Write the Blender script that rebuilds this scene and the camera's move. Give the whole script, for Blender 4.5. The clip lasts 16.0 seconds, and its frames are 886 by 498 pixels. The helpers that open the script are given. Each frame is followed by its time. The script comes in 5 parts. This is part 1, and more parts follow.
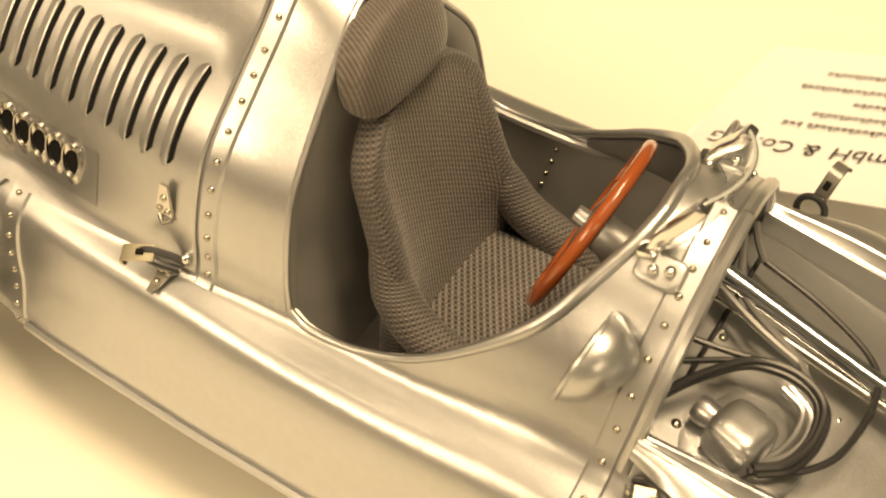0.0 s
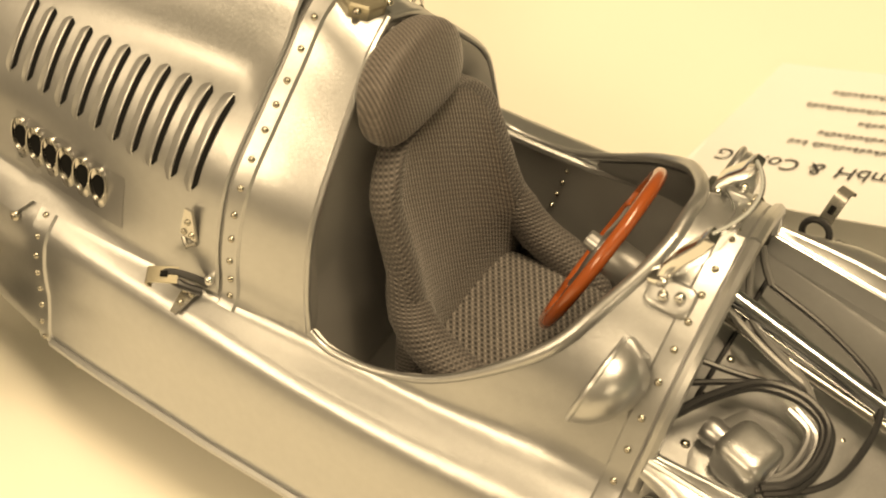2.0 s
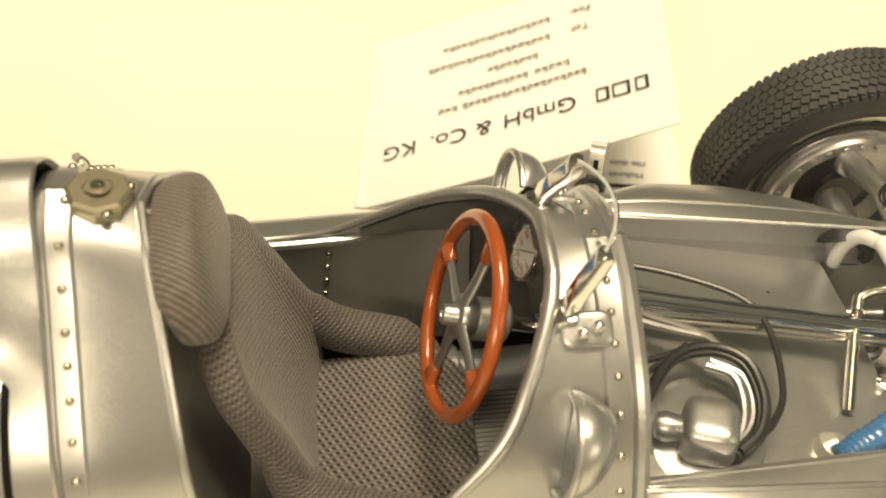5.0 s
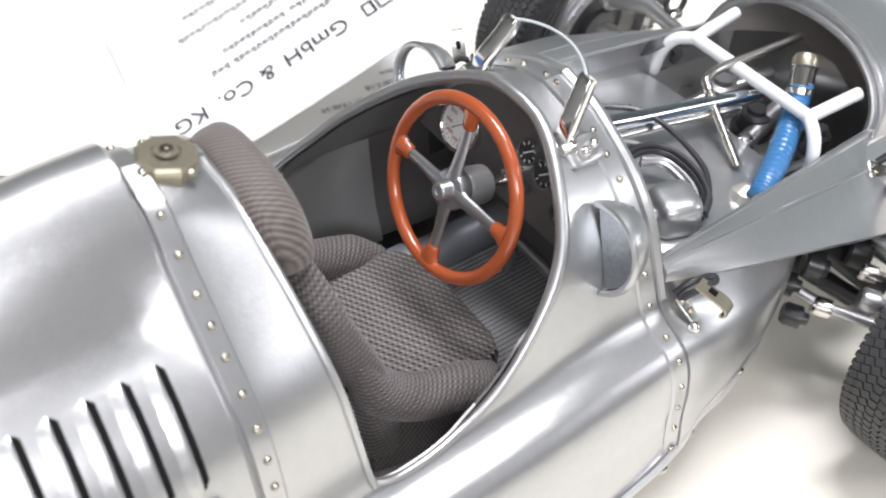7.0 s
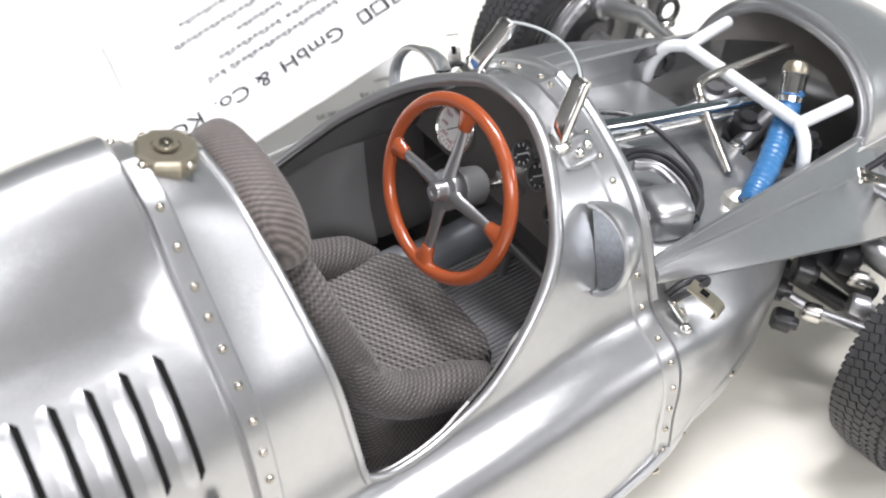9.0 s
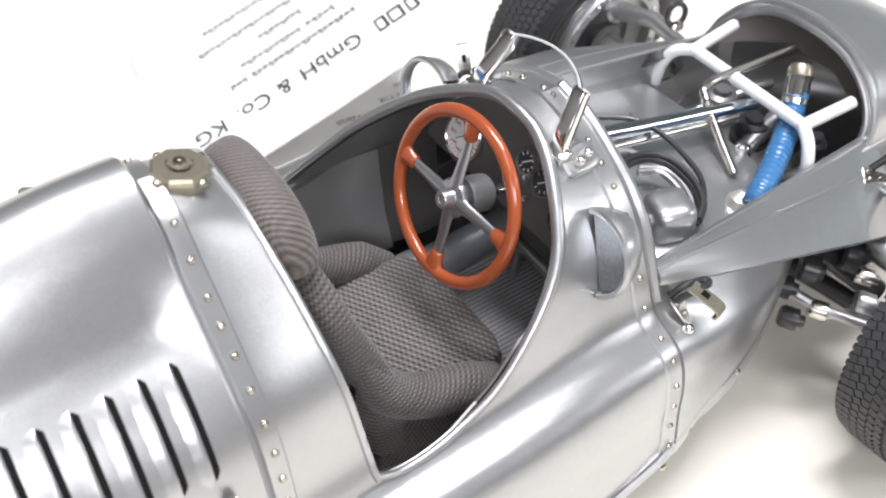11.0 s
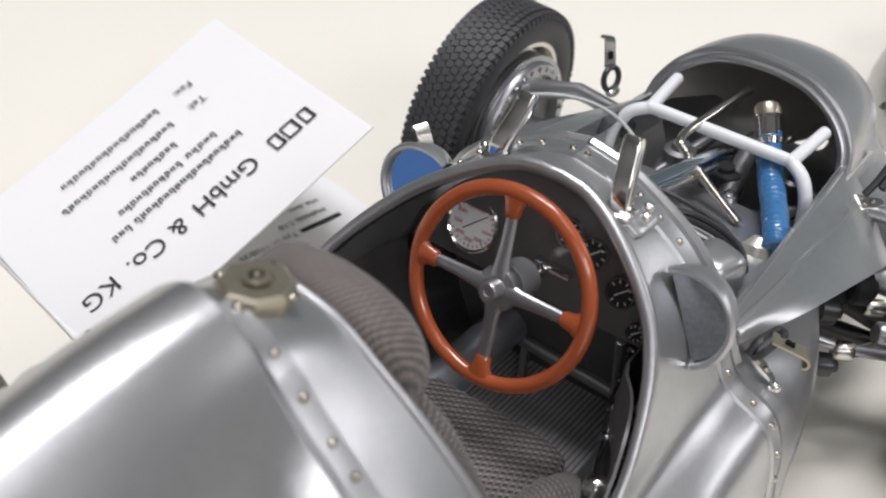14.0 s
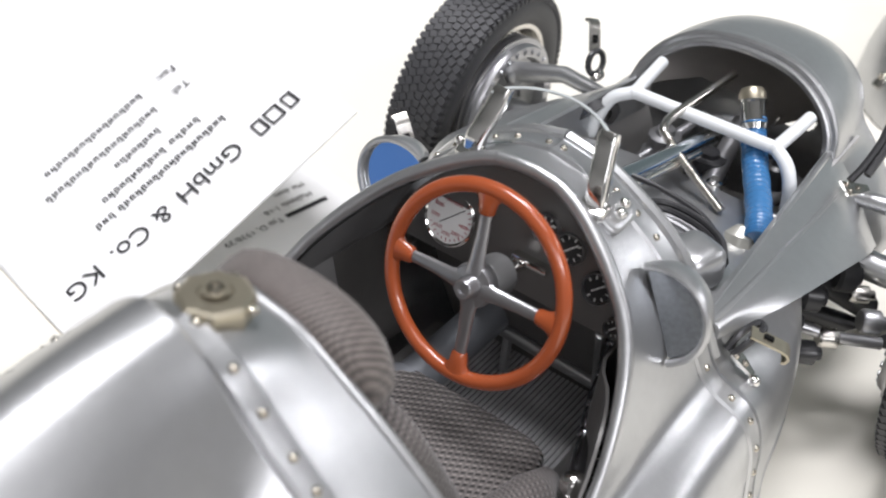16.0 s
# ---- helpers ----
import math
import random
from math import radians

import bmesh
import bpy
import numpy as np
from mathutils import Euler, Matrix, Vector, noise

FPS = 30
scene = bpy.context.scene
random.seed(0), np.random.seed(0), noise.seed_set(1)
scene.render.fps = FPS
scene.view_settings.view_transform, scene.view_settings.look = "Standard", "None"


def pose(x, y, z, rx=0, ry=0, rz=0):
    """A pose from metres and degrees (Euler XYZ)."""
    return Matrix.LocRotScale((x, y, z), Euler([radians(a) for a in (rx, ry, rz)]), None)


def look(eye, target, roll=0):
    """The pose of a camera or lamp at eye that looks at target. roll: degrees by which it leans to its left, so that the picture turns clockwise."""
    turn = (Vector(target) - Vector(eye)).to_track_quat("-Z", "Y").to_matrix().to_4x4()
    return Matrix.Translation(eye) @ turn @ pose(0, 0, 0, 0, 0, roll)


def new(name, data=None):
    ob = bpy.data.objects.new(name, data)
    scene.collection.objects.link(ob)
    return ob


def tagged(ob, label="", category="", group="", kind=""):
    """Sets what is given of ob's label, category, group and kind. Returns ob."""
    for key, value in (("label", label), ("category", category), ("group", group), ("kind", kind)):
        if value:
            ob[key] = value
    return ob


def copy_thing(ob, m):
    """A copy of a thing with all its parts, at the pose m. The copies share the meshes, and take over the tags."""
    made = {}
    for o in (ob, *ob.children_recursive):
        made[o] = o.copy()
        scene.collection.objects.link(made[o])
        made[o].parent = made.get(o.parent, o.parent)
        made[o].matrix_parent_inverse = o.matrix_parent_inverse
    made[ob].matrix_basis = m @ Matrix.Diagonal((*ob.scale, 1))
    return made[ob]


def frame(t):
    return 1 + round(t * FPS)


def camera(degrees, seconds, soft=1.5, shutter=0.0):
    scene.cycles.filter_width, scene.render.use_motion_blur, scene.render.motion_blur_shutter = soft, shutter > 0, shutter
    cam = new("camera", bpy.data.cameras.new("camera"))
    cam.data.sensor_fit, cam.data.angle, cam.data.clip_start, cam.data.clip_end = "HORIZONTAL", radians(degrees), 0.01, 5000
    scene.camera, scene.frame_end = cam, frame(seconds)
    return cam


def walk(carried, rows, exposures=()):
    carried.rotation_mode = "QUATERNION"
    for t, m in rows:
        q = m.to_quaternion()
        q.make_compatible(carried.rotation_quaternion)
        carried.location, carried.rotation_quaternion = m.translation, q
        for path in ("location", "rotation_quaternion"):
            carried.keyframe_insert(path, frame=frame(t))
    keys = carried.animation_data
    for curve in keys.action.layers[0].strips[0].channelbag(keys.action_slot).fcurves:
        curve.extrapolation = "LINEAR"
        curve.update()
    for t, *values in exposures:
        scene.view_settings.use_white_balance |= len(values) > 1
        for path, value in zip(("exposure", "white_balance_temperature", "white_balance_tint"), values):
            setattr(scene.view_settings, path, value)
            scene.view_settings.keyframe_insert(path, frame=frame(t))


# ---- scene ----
cam = camera(45.03, 16.0, soft=2.0)
cam.data.dof.use_dof, cam.data.dof.focus_distance, cam.data.dof.aperture_fstop = True, 0.118, 45.0
PATH = [
    (0, (0.02131, -0.07396, 0.11814), (-0.02374, 0.01634, 0.00716), 5.91),
    (0.5, (0.02051, -0.07494, 0.11761), (-0.02513, 0.01390, 0.00570), 5.70),
    (1, (0.02076, -0.07552, 0.11878), (-0.02458, 0.01406, 0.00734), 5.86),
    (1.5, (0.02121, -0.07518, 0.12001), (-0.02411, 0.01396, 0.00820), 5.80),
    (2, (0.02040, -0.07524, 0.12196), (-0.02533, 0.01496, 0.01118), 5.76),
    (2.5, (0.02025, -0.07387, 0.12551), (-0.02431, 0.02111, 0.01830), 4.11),
    (3, (0.01885, -0.06998, 0.12187), (-0.01907, 0.02915, 0.01587), 6.12),
    (3.5, (0.01965, -0.07231, 0.12362), (-0.01655, 0.02605, 0.01631), 6.69),
    (4, (0.02033, -0.07145, 0.12550), (-0.01485, 0.02537, 0.01647), 5.22),
    (4.2, (0.01734, -0.07006, 0.12192), (-0.01154, 0.02909, 0.01313), 4.80),
    (6.3, (-0.05055, -0.06107, 0.11853), (0.01182, 0.01877, 0.00792), 1.52),
    (6.5, (-0.05132, -0.06180, 0.12078), (0.01241, 0.01739, 0.01048), 2.52),
    (7, (-0.05226, -0.06271, 0.11751), (0.01420, 0.01706, 0.00926), 4.79),
    (7.5, (-0.05239, -0.06357, 0.11781), (0.01599, 0.01684, 0.01123), 5.26),
    (8, (-0.05514, -0.06389, 0.11630), (0.01343, 0.01632, 0.00971), 5.84),
    (10.3, (-0.05164, -0.06630, 0.11977), (0.01398, 0.01571, 0.01268), 3.81),
    (10.5, (-0.05247, -0.06688, 0.12030), (0.01186, 0.01546, 0.01267), 3.34),
    (11, (-0.05259, -0.06724, 0.12111), (0.01132, 0.01552, 0.01357), 2.98),
    (11.5, (-0.05287, -0.06684, 0.12255), (0.01119, 0.01566, 0.01489), 3.17),
    (12, (-0.06262, -0.04369, 0.11939), (0.02297, 0.02230, 0.01538), 3.59),
    (12.5, (-0.06699, -0.04072, 0.11647), (0.02355, 0.02223, 0.01480), 3.53),
    (13, (-0.06617, -0.04156, 0.11844), (0.02325, 0.02246, 0.01643), 3.02),
    (13.5, (-0.06718, -0.04286, 0.11508), (0.02699, 0.02656, 0.02120), 2.35),
    (14, (-0.06570, -0.04127, 0.10467), (0.03083, 0.02885, 0.01375), 3.37),
    (14.5, (-0.06573, -0.04112, 0.10491), (0.02942, 0.02833, 0.01205), 3.54),
    (15, (-0.06406, -0.04138, 0.10466), (0.02950, 0.02779, 0.00999), 3.16),
    (15.5, (-0.06319, -0.04124, 0.10481), (0.03027, 0.02732, 0.00961), 2.95),
    (16, (-0.06208, -0.04182, 0.10644), (0.03192, 0.02680, 0.01181), 2.87),
]
walk(cam, [(t, look(eye, target, roll)) for t, eye, target, roll in PATH],
     [(0.0, 0.18, 14800, 14), (1.5, 0.04, 14400, 12), (2.2, 0.03, 14800, 11), (4.2, 0.12, 16000, 2), (5.2, 0.3, 9000, 8), (6.3, 0.66, 6150, 14), (11.5, 0.66, 6150, 14), (12.5, 0.2, 6100, 11), (13.5, 0.16, 6000, 8), (14.0, -0.06, 6200, 15), (15.0, 0.08, 6200, 14), (16.0, 0.33, 6150, 14)])

# ---- light: unseen area lamps, added where the paint's highlights call for them ----
world = bpy.data.worlds.new("room_light")
scene.world = world
world.use_nodes = True
world.node_tree.nodes["Background"].inputs[0].default_value = (1.0, 1.0, 1.0, 1)
world.node_tree.nodes["Background"].inputs[1].default_value = 0.25
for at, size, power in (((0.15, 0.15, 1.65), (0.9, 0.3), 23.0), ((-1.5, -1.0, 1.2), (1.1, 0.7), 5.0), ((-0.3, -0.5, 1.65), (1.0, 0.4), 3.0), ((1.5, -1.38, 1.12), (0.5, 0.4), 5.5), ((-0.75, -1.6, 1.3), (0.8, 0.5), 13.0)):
    lamp = bpy.data.lights.new("added_lamp", "AREA")
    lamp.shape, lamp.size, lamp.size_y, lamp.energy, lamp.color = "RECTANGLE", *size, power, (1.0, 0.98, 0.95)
    ob = new("added_lamp", lamp)
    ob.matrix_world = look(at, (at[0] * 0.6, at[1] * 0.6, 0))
    tagged(ob, "unseen area lamp, added for highlights on the car", "lamp")


# ---- helpers of this scene: millimetres of the model ----
MM = 0.001


def material(name, color, rough=0.5, metal=0.0, spec=0.5, coat=0.0, bump=0.0, scale=1000.0, var=0.0, var_scale=200.0):
    m = bpy.data.materials.new(name)
    m.use_nodes = True
    nt = m.node_tree
    b = nt.nodes["Principled BSDF"]
    b.inputs["Base Color"].default_value = (*color, 1)
    b.inputs["Roughness"].default_value = rough
    b.inputs["Metallic"].default_value = metal
    b.inputs["Specular IOR Level"].default_value = spec
    b.inputs["Coat Weight"].default_value = coat
    b.inputs["Coat Roughness"].default_value = 0.05
    co = nt.nodes.new("ShaderNodeTexCoord")
    if var:
        n = nt.nodes.new("ShaderNodeTexNoise")
        n.inputs["Scale"].default_value = var_scale
        n.inputs["Detail"].default_value = 6
        nt.links.new(co.outputs["Object"], n.inputs["Vector"])
        r = nt.nodes.new("ShaderNodeMapRange")
        r.inputs["To Min"].default_value, r.inputs["To Max"].default_value = 1 - var, 1 + var
        nt.links.new(n.outputs["Fac"], r.inputs["Value"])
        mix = nt.nodes.new("ShaderNodeVectorMath")
        mix.operation = "SCALE"
        mix.inputs[0].default_value = color
        nt.links.new(r.outputs["Result"], mix.inputs["Scale"])
        nt.links.new(mix.outputs["Vector"], b.inputs["Base Color"])
    if bump:
        n = nt.nodes.new("ShaderNodeTexNoise")
        n.inputs["Scale"].default_value = scale
        n.inputs["Detail"].default_value = 3
        nt.links.new(co.outputs["Object"], n.inputs["Vector"])
        bp = nt.nodes.new("ShaderNodeBump")
        bp.inputs["Strength"].default_value = bump
        bp.inputs["Distance"].default_value = 0.0002
        nt.links.new(n.outputs["Fac"], bp.inputs["Height"])
        nt.links.new(bp.outputs["Normal"], b.inputs["Normal"])
    return m


def mesh_of(name, bm, mat, smooth=True):
    bmesh.ops.recalc_face_normals(bm, faces=bm.faces)
    for v in bm.verts:
        v.co *= MM
    me = bpy.data.meshes.new(name)
    bm.to_mesh(me)
    bm.free()
    me.materials.append(mat)
    if smooth:
        me.polygons.foreach_set("use_smooth", [True] * len(me.polygons))
        me.set_sharp_from_angle(angle=radians(38))
    return me


def thing(name, label, category, group="", kind="", at=(0, 0, 0)):
    ob = new(name)
    ob.location = Vector(at) * MM
    ob.empty_display_size = 0.005
    return tagged(ob, label, category, group, kind)


def part(name, bm, mat, parent=None, label="", smooth=True):
    ob = new(name, mesh_of(name, bm, mat, smooth))
    if parent:
        ob.parent = parent
        top = parent
        base = Vector((0, 0, 0))
        while top:
            base += top.location
            top = top.parent
        ob.data.transform(Matrix.Translation(-base))
    return tagged(ob, label)


def spline(points, n):
    """n points along a smooth curve through the given points."""
    p = np.array([points[0], *points, points[-1]], float)
    out = []
    m = len(points) - 1
    for i in range(n):
        u = i / (n - 1) * m
        k = min(int(u), m - 1)
        t = u - k
        a, b, c, d = p[k:k + 4]
        if k == 0:
            a = 2 * b - c
        if k == m - 1:
            d = 2 * c - b
        out.append(0.5 * (2 * b + (c - a) * t + (2 * a - 5 * b + 4 * c - d) * t * t + (3 * b - a - 3 * c + d) * t ** 3))
    return np.array(out)


def sheet(grid, thick=0.0, closed=False):
    """A surface through rows of points; thick: millimetres, along the surface's normal."""
    g = np.array(grid, float)
    bm = bmesh.new()
    n, m = g.shape[:2]

    def faces(rows, flip):
        for i in range(n - 1):
            for j in range(m - (0 if closed else 1)):
                q = [rows[i][j], rows[i + 1][j], rows[i + 1][(j + 1) % m], rows[i][(j + 1) % m]]
                q = list(dict.fromkeys(q[::-1] if flip else q))
                if len(q) > 2:
                    bm.faces.new(q)

    uv = bm.loops.layers.uv.new("cloth")
    step = np.linalg.norm(np.diff(np.concatenate([g, g[:, :1]], axis=1) if closed else g, axis=1), axis=2)
    along = np.r_[0, np.cumsum(np.linalg.norm(np.diff(g, axis=0), axis=2).mean(axis=1))]
    across = np.concatenate([np.zeros((n, 1)), np.cumsum(step, axis=1)], axis=1)
    across = across - across[:, across.shape[1] // 2:across.shape[1] // 2 + 1]

    def lay(rows):
        where = {v: (i, j) for i, row in enumerate(rows) for j, v in enumerate(row)}
        for f in bm.faces:
            if f.loops[0].vert in where:
                ij = [where.get(l.vert, (0, 0)) for l in f.loops]
                seam = max(j for i, j in ij) - min(j for i, j in ij) > 1
                for l, (i, j) in zip(f.loops, ij):
                    l[uv].uv = (along[i] * MM, across[i, m if seam and j == 0 else j] * MM)

    a = [[bm.verts.new(p) for p in row] for row in g]
    faces(a, False)
    lay(a)
    if thick:
        du = np.gradient(g, axis=0)
        dv = np.gradient(g, axis=1)
        nor = np.cross(du, dv)
        nor /= np.linalg.norm(nor, axis=-1, keepdims=True) + 1e-9
        b = [[bm.verts.new(p) for p in row] for row in g + nor * thick]
        faces(b, True)
        lay(b)
        for i in range(n - 1):
            if not closed:
                bm.faces.new((a[i][0], b[i][0], b[i + 1][0], a[i + 1][0]))
                bm.faces.new((a[i][-1], a[i + 1][-1], b[i + 1][-1], b[i][-1]))
        for j in range(m - (0 if closed else 1)):
            k = (j + 1) % m
            bm.faces.new((a[0][j], a[0][k], b[0][k], b[0][j]))
            bm.faces.new((a[-1][j], b[-1][j], b[-1][k], a[-1][k]))
    return bm


def tube(points, radius, sides=10, caps=True, bm=None):
    """A round bar along points; radius: one number or one for each point."""
    bm = bm or bmesh.new()
    pts = [Vector(p) for p in points]
    rad = radius if hasattr(radius, "__len__") else [radius] * len(pts)
    rings, up = [], None
    for i, p in enumerate(pts):
        d = (pts[min(i + 1, len(pts) - 1)] - pts[max(i - 1, 0)]).normalized()
        if up is None:
            up = d.orthogonal().normalized()
        up = (up - d * up.dot(d)).normalized()
        side = d.cross(up)
        rings.append([bm.verts.new(p + rad[i] * (math.cos(a) * up + math.sin(a) * side))
                      for a in (2 * math.pi * k / sides for k in range(sides))])
    for r, s in zip(rings, rings[1:]):
        for k in range(sides):
            bm.faces.new((r[k], r[(k + 1) % sides], s[(k + 1) % sides], s[k]))
    if caps:
        bm.faces.new(rings[0][::-1])
        bm.faces.new(rings[-1])
    return bm


def turned(profile, axis_at, axis, sides=32, bm=None, closed=False):
    """A body of revolution: profile rows (along the axis, radius)."""
    bm = bm or bmesh.new()
    d = Vector(axis).normalized()
    u = d.orthogonal().normalized()
    w = d.cross(u)
    o = Vector(axis_at)
    rings = []
    for h, r in profile:
        if r < 1e-6:
            rings.append([bm.verts.new(o + d * h)])
        else:
            rings.append([bm.verts.new(o + d * h + r * (math.cos(a) * u + math.sin(a) * w))
                          for a in (2 * math.pi * k / sides for k in range(sides))])
    if closed:
        rings.append(rings[0])
    for r, s in zip(rings, rings[1:]):
        for k in range(sides):
            q = [r[k % len(r)], r[(k + 1) % len(r)], s[(k + 1) % len(s)], s[k % len(s)]]
            q = list(dict.fromkeys(q))
            if len(q) > 2:
                bm.faces.new(q)
    return bm


def box(center, size, turn=None, bevel=0.0, bm=None):
    """A block in millimetres; turn: a 3 x 3 matrix."""
    own = bmesh.new()
    bmesh.ops.create_cube(own, size=1.0)
    for v in own.verts:
        v.co = Vector((v.co.x * size[0], v.co.y * size[1], v.co.z * size[2]))
    if bevel:
        bmesh.ops.bevel(own, geom=own.edges[:], offset=bevel, segments=2, affect="EDGES", profile=0.5)
    for v in own.verts:
        v.co = (turn @ v.co if turn else v.co) + Vector(center)
    if bm is None:
        return own
    me = bpy.data.meshes.new("t")
    own.to_mesh(me)
    own.free()
    bm.from_mesh(me)
    bpy.data.meshes.remove(me)
    return bm


def axes(ahead, up=(0, 0, 1)):
    """A turn whose x points ahead and whose z points up as far as it can."""
    x = Vector(ahead).normalized()
    y = Vector(up).cross(x).normalized()
    return Matrix((x, y, x.cross(y))).transposed()


# ---- materials ----
SILVER = material("silver_paint", (0.50, 0.505, 0.51), 0.34, 0.86, coat=0.15, var=0.06, var_scale=900)


def flakes(m, scale, strength):
    """Metal flakes in the paint: each small cell tips the normal its own way."""
    nt = m.node_tree
    co = nt.nodes.new("ShaderNodeTexCoord")
    cell = nt.nodes.new("ShaderNodeTexVoronoi")
    cell.inputs["Scale"].default_value = scale
    nt.links.new(co.outputs["Object"], cell.inputs["Vector"])
    off = nt.nodes.new("ShaderNodeVectorMath")
    off.operation = "SUBTRACT"
    off.inputs[1].default_value = (0.5, 0.5, 0.5)
    nt.links.new(cell.outputs["Color"], off.inputs[0])
    small = nt.nodes.new("ShaderNodeVectorMath")
    small.operation = "SCALE"
    small.inputs["Scale"].default_value = strength
    nt.links.new(off.outputs["Vector"], small.inputs[0])
    geo = nt.nodes.new("ShaderNodeNewGeometry")
    add = nt.nodes.new("ShaderNodeVectorMath")
    nt.links.new(geo.outputs["Normal"], add.inputs[0])
    nt.links.new(small.outputs["Vector"], add.inputs[1])
    unit = nt.nodes.new("ShaderNodeVectorMath")
    unit.operation = "NORMALIZE"
    nt.links.new(add.outputs["Vector"], unit.inputs[0])
    nt.links.new(unit.outputs["Vector"], nt.nodes["Principled BSDF"].inputs["Normal"])


flakes(SILVER, 11000, 0.08)
INNER = material("inner_silver", (0.42, 0.415, 0.41), 0.42, 0.5, bump=0.04, scale=5000, var=0.05)
DASH = material("dark_grey_metal", (0.27, 0.27, 0.27), 0.4, 0.5, var=0.05)
DASHBOARD = material("black_grey_dash", (0.19, 0.185, 0.18), 0.32, 0.5, var=0.08)
DASHRIM = material("black_bezel", (0.05, 0.05, 0.055), 0.3, 0.3)
SHAFT = material("grey_cast_shaft", (0.22, 0.23, 0.25), 0.42, 0.4, bump=0.1, scale=5000)
STEELGREY = material("grey_metal", (0.42, 0.42, 0.43), 0.32, 0.85, var=0.04)
TABLE = material("white_table", (0.86, 0.83, 0.74), 0.42, var=0.02, var_scale=25, bump=0.02, scale=2500)
RUBBER = material("tyre_rubber", (0.045, 0.045, 0.048), 0.55, bump=0.2, scale=4000, var=0.15, var_scale=900)
# one rubber in two tones: dark base, pale ribs, shade between put into colour
MATBASE = material("mat_rubber_shaded", (0.16, 0.158, 0.16), 0.42, var=0.3, var_scale=400)
MAT = material("mat_rubber_lit", (0.52, 0.52, 0.525), 0.26, var=0.3, var_scale=300)
CHROME = material("chrome", (0.78, 0.77, 0.75), 0.1, 1.0)
CHROMEBLUE = material("polished_rod", (0.62, 0.66, 0.70), 0.14, 1.0)
STEEL = material("steel", (0.62, 0.60, 0.56), 0.24, 1.0, var=0.06, var_scale=900)
RIVETS = material("rivet_steel", (0.50, 0.465, 0.40), 0.2, 1.0, var=0.1, var_scale=900)
PALEMETAL = material("pale_metal", (0.62, 0.61, 0.55), 0.35, 0.6)
BRASS = material("dull_brass", (0.44, 0.40, 0.31), 0.36, 0.85, var=0.12, var_scale=900, bump=0.06, scale=3000)
BLACK = material("black_plastic", (0.03, 0.03, 0.032), 0.32)
GREYCABLE = material("grey_cable", (0.22, 0.22, 0.22), 0.4, 0.3)
WOOD = material("orange_wood_rim", (0.36, 0.080, 0.026), 0.22, coat=0.5, var=0.08, var_scale=600)
WHITE = material("white_paint", (0.78, 0.80, 0.81), 0.35, var=0.03, var_scale=800)
BLUE = material("blue_hose", (0.045, 0.17, 0.38), 0.26, coat=0.5, bump=0.35, scale=2200, var=0.1, var_scale=700)
PAPER = material("white_card", (0.86, 0.86, 0.855), 0.6, var=0.012, var_scale=80)
INK = material("black_print", (0.025, 0.025, 0.028), 0.6)
PRINT = material("red_print", (0.35, 0.02, 0.04), 0.6)
PALE = material("pale_marks", (0.78, 0.78, 0.76), 0.5)
# black for openings, in place of the shade inside them
DARK = material("opening_shade", (0.012, 0.012, 0.012), 0.8, spec=0.05)
# shaded copy of the inner wall's grey, for the dark under the cowl
FOOTSHADE = material("footwell_shade", (0.13, 0.125, 0.12), 0.45, 0.2, var=0.15, var_scale=400)
MIRROR = material("mirror_glass", (0.85, 0.87, 0.9), 0.03, 1.0)
EDGE = material("acrylic_edge", (0.5, 0.53, 0.53), 0.2)
MIRRORBLUE = material("mirror_blue", (0.045, 0.12, 0.30), 0.4, var=0.06)
NOSEIN = material("brown_grey_inside", (0.32, 0.30, 0.28), 0.7, var=0.1)
GREYGLASS = material("dull_mirror_glass", (0.34, 0.36, 0.385), 0.2, 0.95, var=0.35, var_scale=2200, bump=0.12, scale=2200)
CHROMEDARK = material("dark_chrome", (0.30, 0.30, 0.32), 0.12, 1.0)
INNERGREY = material("inner_grey_paint", (0.52, 0.51, 0.50), 0.45, 0.4, var=0.05)
FACE = material("dial_face", (0.9, 0.9, 0.88), 0.4, var=0.02)
GLASS = material("clear_acrylic", (0.97, 0.98, 0.98), 0.02)
GLASS.node_tree.nodes["Principled BSDF"].inputs["Transmission Weight"].default_value = 1.0
GLASS.node_tree.nodes["Principled BSDF"].inputs["IOR"].default_value = 1.15


